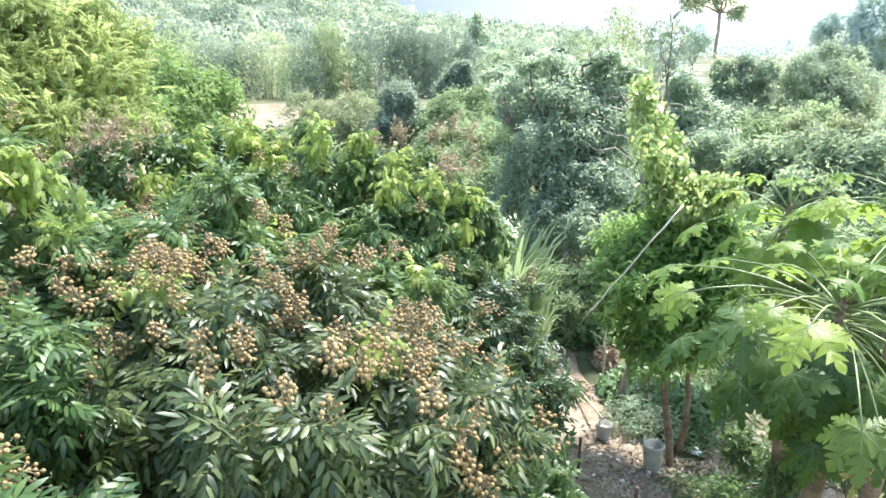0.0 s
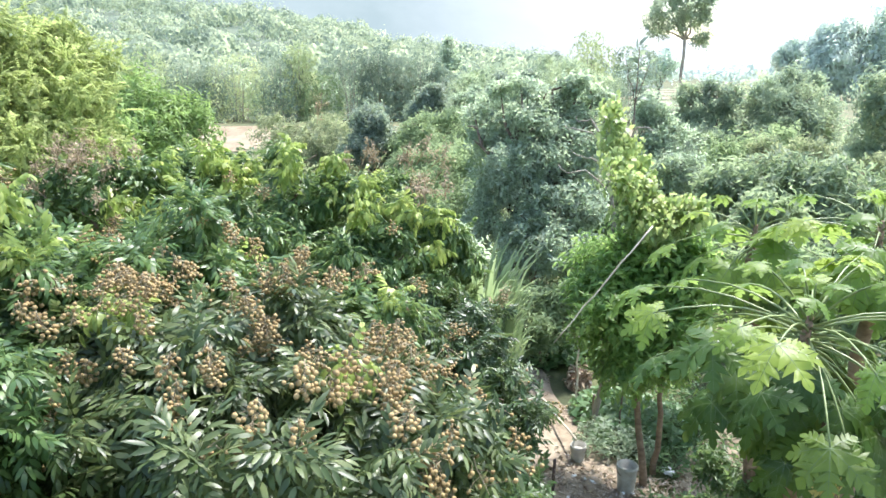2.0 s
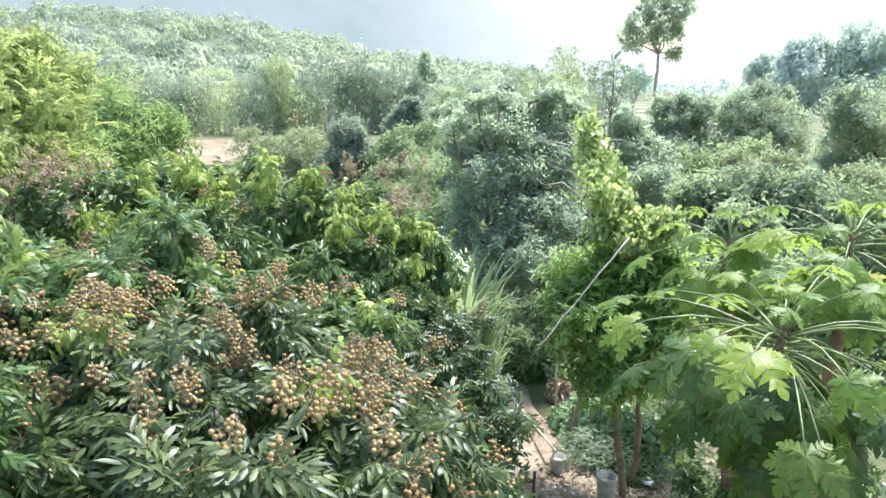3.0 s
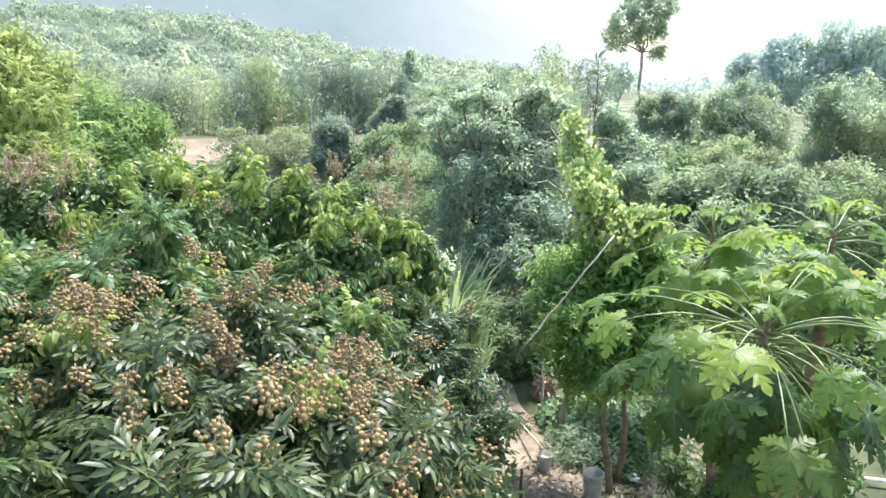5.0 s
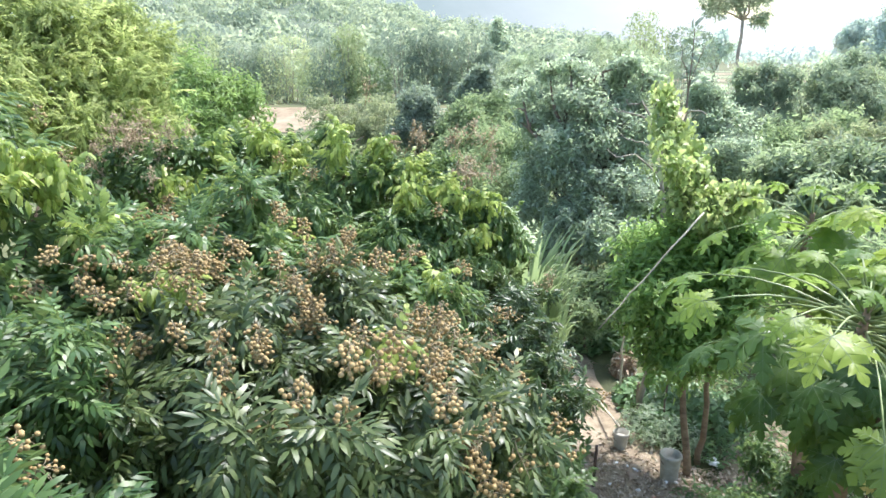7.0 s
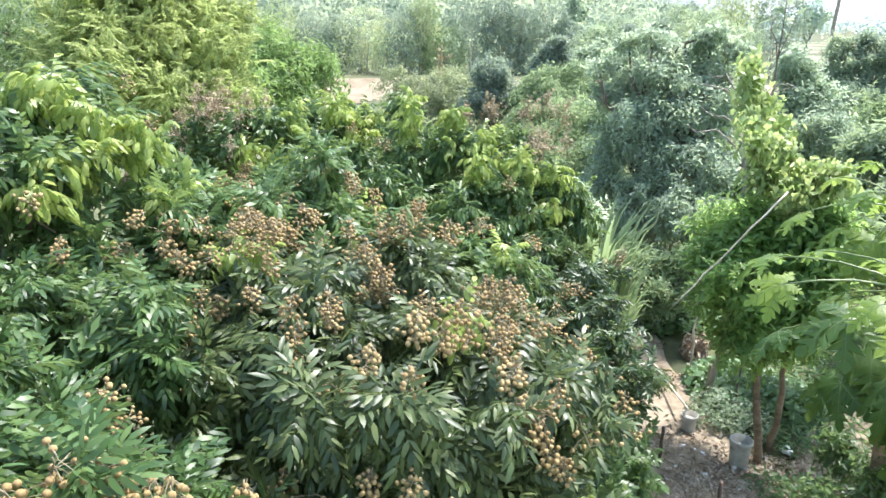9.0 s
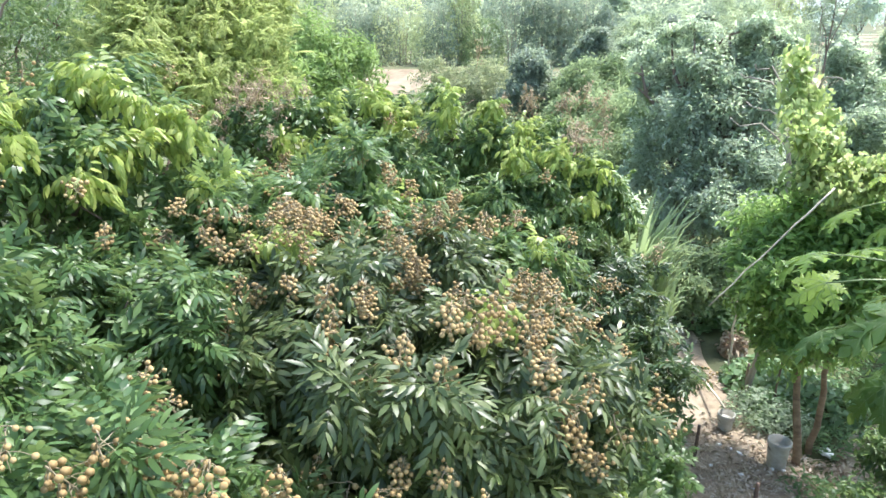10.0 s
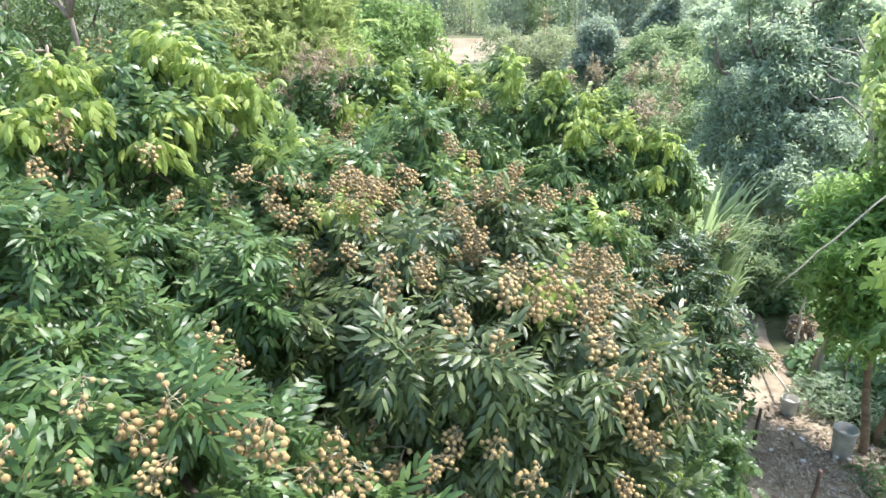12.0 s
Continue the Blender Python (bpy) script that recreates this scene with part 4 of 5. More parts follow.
leafy_tree("bushy_tree", (0.6, 17.2), [(0.81, 17.77, 2.44, 0.80), (0.22, 16.71, 2.06, 0.75), (1.25, 15.63, 2.00, 0.70), (-0.13, 18.30, 2.51, 0.70), (1.13, 18.31, 2.81, 0.70), (0.60, 15.64, 1.86, 0.65), (1.49, 17.25, 2.67, 0.60), (-0.33, 16.73, 2.19, 0.60)], 34, "bushy green-grey tree in the orchard thicket", MIDGREEN, (0.09, 0.035), 3500, 7, 0.1)
leafy_tree("bright_tree", (0.4, 23.0), [(0.29, 22.91, 3.22, 0.75), (1.12, 22.87, 3.04, 0.75), (-0.26, 22.87, 2.76, 0.70), (0.64, 21.86, 2.79, 0.70), (1.34, 21.81, 2.62, 0.60)], 35, "fresh green tree rising from the thicket", MIDGREEN, (0.12, 0.05), 1600, 7, 0.1)
leafy_tree("dark_tree", (-1.4, 23.9), [(-1.51, 23.89, 3.41, 0.75), (-1.62, 23.80, 2.57, 0.85), (-0.94, 23.86, 2.75, 0.60)], 36, "small upright dark-leaved tree", DARK, (0.13, 0.055), 1500, 7, 0.1)
leafy_tree("dark_tree", (0.14, 31.94), [(0.52, 31.96, 3.78, 0.63), (0.14, 31.94, 3.25, 0.57), (0.91, 31.97, 4.21, 0.42), (1.03, 31.92, 3.26, 0.52), (0.54, 31.91, 2.9, 0.57)], 101, "dark leafy tree standing before the bamboo", DARK, (0.17, 0.07), 1100, 7, 0.12, ragged=0.3, gap=-0.02, shoots=12)
leafy_tree("dark_tree", (4.65, 33.63), [(4.21, 33.73, 4.33, 0.67), (4.65, 33.63, 3.43, 0.72), (4.09, 33.67, 2.83, 0.67), (5.17, 33.6, 4.65, 0.42), (5.48, 33.55, 4.92, 0.28), (4.8, 33.64, 4.12, 0.55)], 102, "dark tree with a ragged upright crown", DARK, (0.17, 0.07), 1100, 7, 0.12, ragged=0.3, gap=-0.02, shoots=12)
leafy_tree("dark_tree", (2.78, 37.83), [(3.2, 37.83, 3.62, 0.68), (2.78, 37.83, 2.9, 0.68), (3.66, 37.75, 2.9, 0.62), (2.44, 37.88, 3.53, 0.43)], 103, "dusky green tree before the hazy fields", GREY, (0.17, 0.07), 1100, 7, 0.12, ragged=0.3, gap=-0.02, shoots=12)
leafy_tree("brownish_bush", (-4.5, 29.0), [(-5.21, 29.35, 1.93, 1.33), (-3.93, 29.58, 2.14, 1.42), (-3.12, 28.62, 1.71, 1.23), (-5.49, 28.23, 1.53, 1.04), (-4.15, 28.46, 1.5, 1.14)], 37, "broad brownish green bush beside the stubble field", OLIVE, (0.13, 0.05), 2400, 7, 0.1, category="bush")
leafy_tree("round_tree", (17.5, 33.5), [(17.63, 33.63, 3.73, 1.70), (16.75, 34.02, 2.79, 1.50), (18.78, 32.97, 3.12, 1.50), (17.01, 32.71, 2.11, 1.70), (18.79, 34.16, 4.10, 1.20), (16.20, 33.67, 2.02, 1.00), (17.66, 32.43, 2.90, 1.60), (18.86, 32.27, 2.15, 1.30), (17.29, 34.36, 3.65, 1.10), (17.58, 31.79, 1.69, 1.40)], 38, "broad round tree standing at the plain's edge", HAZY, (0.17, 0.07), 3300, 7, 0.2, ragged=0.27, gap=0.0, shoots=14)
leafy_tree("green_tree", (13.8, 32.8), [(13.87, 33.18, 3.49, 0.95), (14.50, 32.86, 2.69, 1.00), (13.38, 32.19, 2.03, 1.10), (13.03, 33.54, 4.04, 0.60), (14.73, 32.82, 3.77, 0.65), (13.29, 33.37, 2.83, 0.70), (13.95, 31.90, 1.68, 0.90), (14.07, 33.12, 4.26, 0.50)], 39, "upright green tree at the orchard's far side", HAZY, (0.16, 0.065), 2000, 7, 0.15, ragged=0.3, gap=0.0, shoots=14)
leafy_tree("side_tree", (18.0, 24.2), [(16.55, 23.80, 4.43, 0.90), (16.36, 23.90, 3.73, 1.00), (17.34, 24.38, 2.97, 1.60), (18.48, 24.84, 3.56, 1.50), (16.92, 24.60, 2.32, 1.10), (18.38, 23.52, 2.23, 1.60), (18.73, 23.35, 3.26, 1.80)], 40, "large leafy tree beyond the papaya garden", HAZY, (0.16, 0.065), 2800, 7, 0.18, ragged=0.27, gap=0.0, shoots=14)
leafy_tree("yellow_bush", (10.8, 19.0), [(10.50, 19.11, 2.24, 0.90), (11.02, 18.84, 2.43, 0.80), (10.50, 20.27, 2.39, 0.80), (11.61, 16.05, 2.47, 0.90)], 41, "yellowish green bush in the far garden", OLIVE, (0.12, 0.045), 1500, 7, 0.08, ragged=0.28, shoots=12, category="bush")
leafy_tree("dark_bush", (10.4, 20.0), [(10.54, 21.38, 2.41, 1.10), (8.48, 19.00, 2.33, 0.90), (11.68, 21.94, 2.51, 1.00), (10.97, 13.97, 2.32, 1.20)], 42, "dark green bush in the far garden", MIDGREEN, (0.14, 0.055), 1900, 7, 0.08, ragged=0.28, shoots=12, category="bush")
leafy_tree("silvery_bush", (6.7, 12.6), [(6.71, 13.21, 2.82, 0.60), (7.06, 12.43, 2.76, 0.70), (6.21, 13.46, 2.89, 0.55), (7.33, 11.70, 2.90, 0.80), (5.98, 11.27, 2.70, 0.60)], 43, "silvery green bush behind the papaya trees", SILVER, (0.15, 0.05), 1200, 7, 0.07, ragged=0.3, shoots=12, category="bush")
leafy_tree("young_fruit_tree", (2.9, 7.75), [(2.63, 7.92, 2.11, 0.36), (2.61, 8.28, 2.47, 0.42), (2.91, 7.94, 2.43, 0.42), (2.53, 8.53, 2.49, 0.55), (2.86, 8.41, 2.82, 0.50), (2.42, 8.24, 1.90, 0.42), (2.69, 7.97, 2.00, 0.55), (2.64, 7.79, 1.56, 0.36), (2.40, 8.97, 2.74, 0.36)], 44, "glossy green young fruit tree beside the buckets", FRESH, (0.125, 0.05), 1000, 7, 0.042, inner=0.2, fork=0.6, bark=PAPAYA_BARK)
leafy_tree("thicket", (-16.0, 17.8), [(-15.68, 18.13, 4.02, 2.20), (-17.96, 18.75, 3.78, 2.00), (-17.39, 16.48, 3.77, 2.00), (-14.81, 18.87, 4.32, 2.00), (-13.19, 17.51, 3.32, 1.40), (-18.08, 15.74, 4.11, 2.40)], 45, "dark tangled thicket at the orchard's side", DEEP, (0.15, 0.05), 3200, 7, 0.15, category="thicket")
leafy_tree("low_shrub", (0.8, 6.3), [(0.87, 6.23, 0.42, 0.42), (1.05, 6.67, 0.55, 0.34), (0.75, 6.81, 0.69, 0.40), (0.47, 6.20, 0.49, 0.45), (0.48, 5.48, 0.40, 0.50), (0.96, 5.76, 0.34, 0.40)], 46, "low ferny green shrub at the path's edge", DEEP, tips=150, each=4, thick=0.02, shapes=FROND, category="shrub", low=-0.2, shoots=1)
leafy_tree("climbing_vine", (2.95, 8.9), [(2.61, 9.12, 4.75, 0.1), (2.62, 9.01, 4.52, 0.12), (2.66, 8.88, 4.27, 0.14), (2.74, 8.74, 4.05, 0.17), (2.83, 8.58, 3.81, 0.18), (2.93, 8.41, 3.57, 0.21), (2.73, 8.36, 3.49, 0.16), (3.06, 8.15, 3.5, 0.21), (3.21, 8.0, 3.56, 0.17), (2.9, 7.99, 3.38, 0.18), (2.53, 8.12, 3.91, 0.09), (2.32, 8.13, 4.22, 0.06)], 47, "yellow-green climbing vine smothering a dead stem", VINE_LEAF, category="vine", shapes=[heart(0.075), heart(0.055), leaflet(0.12, 0.045, 0.2, 0.5, None)], tips=330, each=4, thick=0.012, down=1.1, low=-1.0, ragged=0.42, shoots=9, inner=0.25)

leafy_tree("young_fruit_tree", (3.15, 8.08), [(3.13, 7.93, 2.32, 0.50), (3.29, 8.14, 2.83, 0.45), (2.96, 7.69, 1.83, 0.35)], 48, "green young fruit tree with a slim bare trunk", FRESH, (0.125, 0.05), 800, 7, 0.036, fork=0.6, inner=0.2, bark=PAPAYA_BARK)
leafy_tree("undergrowth_bush", (2.3, 11.6), [(2.18, 11.66, 0.96, 0.55), (1.69, 11.77, 1.03, 0.50), (2.63, 11.42, 1.15, 0.55), (2.20, 11.16, 0.78, 0.40), (1.75, 11.39, 0.63, 0.35)], 49, "leafy green undergrowth at the end of the path", MIDGREEN, (0.1, 0.04), 1100, 7, 0.03, category="bush")
leafy_tree("undergrowth_bush", (1.0, 9.2), [(0.75, 8.1, 1.35, 0.42), (1.02, 8.0, 1.45, 0.38), (0.56, 10.6, 2.2, 0.50)], 50, "grey-green shrub between the longan trees and the cane", GREY, (0.12, 0.045), 700, 7, 0.03, category="bush")
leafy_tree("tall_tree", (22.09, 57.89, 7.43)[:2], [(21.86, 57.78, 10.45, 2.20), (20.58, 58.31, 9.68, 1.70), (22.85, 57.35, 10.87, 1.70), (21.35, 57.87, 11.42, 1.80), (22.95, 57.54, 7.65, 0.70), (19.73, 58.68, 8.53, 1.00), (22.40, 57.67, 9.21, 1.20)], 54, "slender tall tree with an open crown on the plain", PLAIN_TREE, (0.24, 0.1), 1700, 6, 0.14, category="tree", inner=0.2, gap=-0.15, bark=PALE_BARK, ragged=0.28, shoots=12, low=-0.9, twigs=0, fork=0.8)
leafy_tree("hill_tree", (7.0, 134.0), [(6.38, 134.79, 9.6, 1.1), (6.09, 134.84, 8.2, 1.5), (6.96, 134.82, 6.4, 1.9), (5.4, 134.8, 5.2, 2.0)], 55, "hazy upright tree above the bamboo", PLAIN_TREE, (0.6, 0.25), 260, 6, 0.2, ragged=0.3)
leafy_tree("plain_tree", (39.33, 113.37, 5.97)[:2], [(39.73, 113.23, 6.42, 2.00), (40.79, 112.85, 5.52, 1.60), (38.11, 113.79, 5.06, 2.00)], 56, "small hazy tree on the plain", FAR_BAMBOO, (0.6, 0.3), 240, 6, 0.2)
for k, lumps in enumerate(([(77.04, 128.58, 10.89, 4.60), (75.58, 127.23, 7.26, 4.60), (79.01, 127.48, 7.80, 4.20), (74.72, 127.75, 4.99, 3.60), (77.92, 125.82, 3.99, 4.00)], [(83.55, 124.38, 12.27, 4.60), (82.83, 125.01, 8.80, 4.60), (85.86, 122.95, 8.47, 5.00), (81.12, 126.14, 8.10, 4.00), (82.89, 122.61, 4.75, 4.60), (85.51, 120.79, 4.28, 4.60)], [(85.47, 117.00, 10.80, 4.60), (86.91, 116.05, 7.20, 5.00), (86.20, 116.59, 4.33, 4.60), (88.47, 114.80, 9.53, 5.00), (90.04, 113.66, 5.32, 5.50)], [(95.03, 175.90, 10.52, 3.60), (93.27, 176.90, 7.99, 3.00), (97.61, 174.54, 7.99, 4.00), (96.71, 175.06, 5.17, 4.00)])):
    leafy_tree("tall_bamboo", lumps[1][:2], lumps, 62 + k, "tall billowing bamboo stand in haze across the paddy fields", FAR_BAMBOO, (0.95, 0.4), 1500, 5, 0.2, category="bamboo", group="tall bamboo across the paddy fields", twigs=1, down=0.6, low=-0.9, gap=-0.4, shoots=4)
slender_shoot((3.99, 12.57, 4.55), (3.91, 12.39, 5.61), 57, "slender young shoot rising above the grey-green tree")
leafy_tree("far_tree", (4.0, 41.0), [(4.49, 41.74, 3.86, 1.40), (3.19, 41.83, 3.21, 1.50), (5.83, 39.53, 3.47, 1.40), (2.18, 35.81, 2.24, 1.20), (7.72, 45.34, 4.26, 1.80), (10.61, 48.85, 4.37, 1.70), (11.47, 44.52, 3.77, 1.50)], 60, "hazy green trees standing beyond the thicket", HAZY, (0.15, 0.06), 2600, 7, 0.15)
leafy_tree("small_tree", (4.7, 17.4), [(5.86, 16.96, 3.80, 0.55), (6.14, 16.81, 3.28, 0.70), (6.05, 15.70, 2.77, 0.65), (5.71, 17.05, 4.32, 0.40), (5.57, 16.43, 2.92, 0.60)], 61, "small grey-green tree behind the vine", GREY, (0.1, 0.04), 1700, 7, 0.08)
leafy_tree("garden_bush", (4.6, 6.6), [(3.43, 7.01, 0.71, 0.25), (3.60, 6.42, 0.75, 0.30), (4.13, 6.41, 1.23, 0.40), (4.14, 5.71, 1.42, 0.40), (3.12, 6.48, 0.49, 0.22), (4.99, 6.42, 1.83, 0.40), (5.28, 6.38, 2.23, 0.40), (3.99, 6.83, 1.12, 0.30)], 59, "low leafy plants under the papaya trees", DEEP, (0.09, 0.035), 1300, 6, 0.012, category="bush", ragged=0.3)
leafy_tree("garden_bush", (6.0, 9.8), [(4.27, 9.29, 2.27, 0.6), (4.66, 8.53, 2.31, 0.6), (4.99, 7.78, 2.45, 0.7), (4.19, 9.89, 2.28, 0.6), (5.47, 6.79, 2.43, 0.5)], 58, "mixed green bush behind the papaya trees", MIDGREEN, (0.13, 0.05), 900, 7, 0.03, category="bush")


# mixed bushes that fill the orchard's far side, built once each and then copied
def bush_lumps(rng, r, h):
    return [(rng.normal(0, 0.35 * r), rng.normal(0, 0.35 * r), h * rng.uniform(0.35, 0.8), r * rng.uniform(0.4, 0.65)) for k in range(6)]


brushes = []
for k, (mat, leaf, label) in enumerate(((MIDGREEN, (0.11, 0.045), "green leafy bush in the overgrown garden"), (OLIVE, (0.12, 0.05), "olive green bush in the overgrown garden"),
                                       (DEEP, (0.13, 0.05), "dark green bush in the overgrown garden"), (GREY, (0.12, 0.045), "haze-paled grey-green bush in the overgrown garden"),
                                       # the last bush takes HAZY, whose base colour has haze put in
                                       (HAZY, (0.14, 0.055), "haze-paled green bush beyond the orchard"))):
    rng = np.random.default_rng(300 + k)
    brushes.append(leafy_tree("garden_shrub", (0.0, 0.0), bush_lumps(rng, 1.0, 1.7), 310 + k, label, mat, (leaf[0] * 1.3, leaf[1] * 1.35), 150, 6, 0.04, category="bush", group="bushes of the overgrown garden", ragged=0.25, inner=0.3, twigs=1, shoots=2))
rng = np.random.default_rng(320)
used = set()
for k in range(120):
    y = 12.5 + 24 * (k / 120) ** 0.9
    az = rng.uniform(-9, 42) if y < 20 else rng.uniform(-16, 40)
    x = y * math.tan(radians(az))
    if (y < 15 and x < 3.5) or (az < -7 and y > 30):
        continue
    b = brushes[rng.integers(5) if y < 24 else rng.choice((0, 1, 4))]
    m = pose(x, y, 0, 0, 0, rng.uniform(0, 360)) @ Matrix.Diagonal((*([rng.uniform(0.6, 1.55)] * 2), rng.uniform(0.55, 1.5), 1))
    if b.name in used:
        b = copy_thing(b, m)
        b.matrix_basis = m
    else:
        used.add(b.name)
        b.matrix_basis = m

# ---- papaya trees ----
def papaya_blade(rng, size):
    """A palmate blade of deeply cut, toothed lobes round the end of its stalk: (blade, veins)."""
    shapes, vein = [], []
    for k in range(7):
        a = (k - 3) * 44 + rng.uniform(-6, 6)
        length = size * (1.0, 0.95, 0.80, 0.55)[abs(k - 3)] * rng.uniform(0.88, 1.1)
        s = np.array([0, 0.18, 0.28, 0.36, 0.43, 0.46, 0.54, 0.60, 0.63, 0.70, 0.75, 0.78, 0.86, 0.92, 1.0])
        w = np.array([0.03, 0.15, 0.15, 0.26, 0.31, 0.12, 0.24, 0.31, 0.10, 0.19, 0.23, 0.07, 0.12, 0.07, 0]) * length
        fwd = np.array([0, 0, 0, 0.03, 0.10, 0, 0.05, 0.12, 0, 0.05, 0.10, 0, 0.03, 0.03, 0]) * length
        n = len(s)
        drop = -(0.04 * s + 0.40 * s ** 2) * length + rng.normal(0, 0.010, n) * length * s
        mid = np.stack([rng.uniform(-0.08, 0.08) * s ** 2 * length, s * length, drop], 1)
        edges = []
        for side in (1, -1):
            q = w * rng.uniform(0.82, 1.18, n)
            edges.append(mid + np.stack([side * q, fwd * rng.uniform(0.6, 1.3, n), -0.12 * q + rng.normal(0, 0.12, n) * q], 1))
        F = []
        for i in range(n - 1):
            F += [(i, n + i, n + i + 1), (i, n + i + 1, i + 1), (i, i + 1, 2 * n + i + 1), (i, 2 * n + i + 1, 2 * n + i)]
        m = pose(0, 0, 0, rng.uniform(-9, 9), 0, -a)
        V, F = turn((np.concatenate([mid, *edges]), np.array(F)), m)
        shapes.append((V, F))
        # a midrib and a rib into each tooth, lying just above the blade
        ribs = [(V[:n], np.linspace(0.0018, 0.0004, n))]
        for tip in (4, 7, 10):
            for side in (1, 2):
                ribs.append((np.array([V[tip - 3], (V[tip - 3] + V[side * n + tip]) / 2, V[side * n + tip]]), np.array((0.0008, 0.0006, 0.0002))))
        for line, thick in ribs:
            across = np.cross(line[-1] - line[0], (0, 0, 1.0))
            across = across / (np.linalg.norm(across) + 1e-9) * (thick * size / 0.25)[:, None]
            c = len(line)
            G = np.array([(i, i + 1, c + i + 1) for i in range(c - 1)] + [(i, c + i + 1, c + i) for i in range(c - 1)])
            vein.append((np.concatenate([line - across, line + across]) + (0, 0, 0.003), G))
    return union(shapes), union(vein)


prng = np.random.default_rng(5)
BLADES = [papaya_blade(prng, 0.285) for k in range(5)]


def veined(blade, vein, material):
    V, F = union([blade, vein])
    me = np_mesh("blade", V, F, material)
    me.materials.append(VEIN)
    me.polygons.foreach_set("material_index", np.repeat((0, 1), (len(blade[1]), len(vein[1]))).astype(np.int32))
    return me


BLADE_MESHES = {m.name: [veined(b, v, m) for b, v in BLADES] for m in (PAPAYA, PAPAYA_FRESH, PAPAYA_OLD)}


def papaya_tree(crown, base, seed, label, leaves=24, reach=0.8, old=2, first=0.0, fresh=0.42, low_leaves=()):
    rng = np.random.default_rng(seed)
    o = np.array((*base, 0.0))
    c = np.array(crown)
    tree = thing("papaya_tree", o, label, "papaya tree", "papaya trees")
    V, F = tube(limb_line((o[0], o[1], -0.1), c + (0, 0, 0.12), rng, 12, 0, 0.02) - o, np.concatenate([[0.12], np.linspace(0.085, 0.055, 9), [0.045, 0.02]]), 12)
    part("trunk", np_mesh("trunk", V, F, PAPAYA_BARK), parent=tree)
    rows = []
    for k in range(leaves):
        age = k / (leaves - 1)
        el = np.interp(age, (0, 0.08, 0.16, 0.42, 1), (80, 48, 24, -4, -58)) + rng.uniform(-13, 13)
        rows.append((age, first + k * 2.39996, math.radians(el), reach * rng.uniform(0.62, 1.05) * np.interp(age, (0, 0.1, 0.2, 0.45, 0.6, 1), (0.25, 0.5, 0.9, 1.05, 0.78, 0.45))))
    rows += [(0.75 if e > -60 else 1.0, math.radians(a), math.radians(e), length) for a, e, length in low_leaves]
    for k, (age, a, el, length) in enumerate(rows):
        d = np.array((math.cos(a) * math.cos(el), math.sin(a) * math.cos(el), math.sin(el)))
        start = c + (0, 0, 0.10 - 0.22 * age) + d * 0.03
        end = start + d * length
        line = np.array([start + (end - start) * s + (0, 0, 0.10 * length * math.sin(math.pi * s)) for s in np.linspace(0, 1, 6)])
        V, F = tube(line - o, np.linspace(0.009, 0.0048, 6), 6)
        leaf = part("leaf", np_mesh("petiole", V, F, PETIOLE), parent=tree, label="long pale leaf stalk with a cut blade")
        y = np.array((d[0], d[1], -0.45 + 0.6 * math.sin(el)))
        R = axes(y[None], np.array([(d[0] * 0.35, d[1] * 0.35, 1.0)]) + rng.normal(0, 0.26, (1, 3)))[0]
        worn = leaves - old <= k < leaves or (k >= leaves and age == 1.0)
        blade = part("blade", BLADE_MESHES[(PAPAYA_OLD if worn else PAPAYA_FRESH if age < fresh else PAPAYA).name][rng.integers(5)], parent=leaf)
        blade.matrix_basis = Matrix.Translation(end - o) @ Matrix(R.tolist()).to_4x4() @ Matrix.Scale(np.interp(age, (0, 0.25, 0.4, 1), (0.4, 0.75, 1, 1.05)) * rng.uniform(0.9, 1.1), 4)
    return tree


PC = (2.44, 3.95, 3.62)
papaya_tree(PC, (PC[0] - 0.12, PC[1] - 0.05), 51, "papaya tree with spreading deeply cut leaves", 50, 1.0, 0, 0.9, 0.4, ((-122, -22, 0.26), (-85, -34, 0.42), (-160, -30, 0.42), (-108, -52, 0.5), (-142, -56, 0.55), (-62, -40, 0.6), (-178, -34, 0.66), (-125, -58, 0.72), (-35, -64, 0.66), (-50, -71, 0.76)))
PC2 = (3.63, 5.13, 3.96)
papaya_tree(PC2, (PC2[0] + 0.1, PC2[1] + 0.1), 52, "papaya tree standing behind a nearer one", 30, 0.8, 1, 0.4, 0.95)
PC3 = (3.21, 6.26, 3.68)
papaya_tree(PC3, (PC3[0] + 0.5, PC3[1] + 0.3), 53, "young papaya tree with fresh yellow-green leaves", 26, 0.75, 0, 1.7, 1.0)


# ---- cane, weeds, litter ----
def blade_strip(points, widths):
    P = np.array(points, float)
    T = np.gradient(P, axis=0)
    X = np.cross(T, (0, 0, 1.0))
    X /= np.linalg.norm(X, axis=1, keepdims=True) + 1e-9
    w = np.array(widths)[:, None]
    V = np.concatenate([P - X * w, P, P + X * w])
    V[len(P):2 * len(P), 2] -= w[:, 0] * 0.5
    n = len(P)
    F = []
    for k in range(2):
        for i in range(n - 1):
            a, b = k * n + i, (k + 1) * n + i
            F += [(a, a + 1, b), (a + 1, b + 1, b)]
    return V, np.array(F)


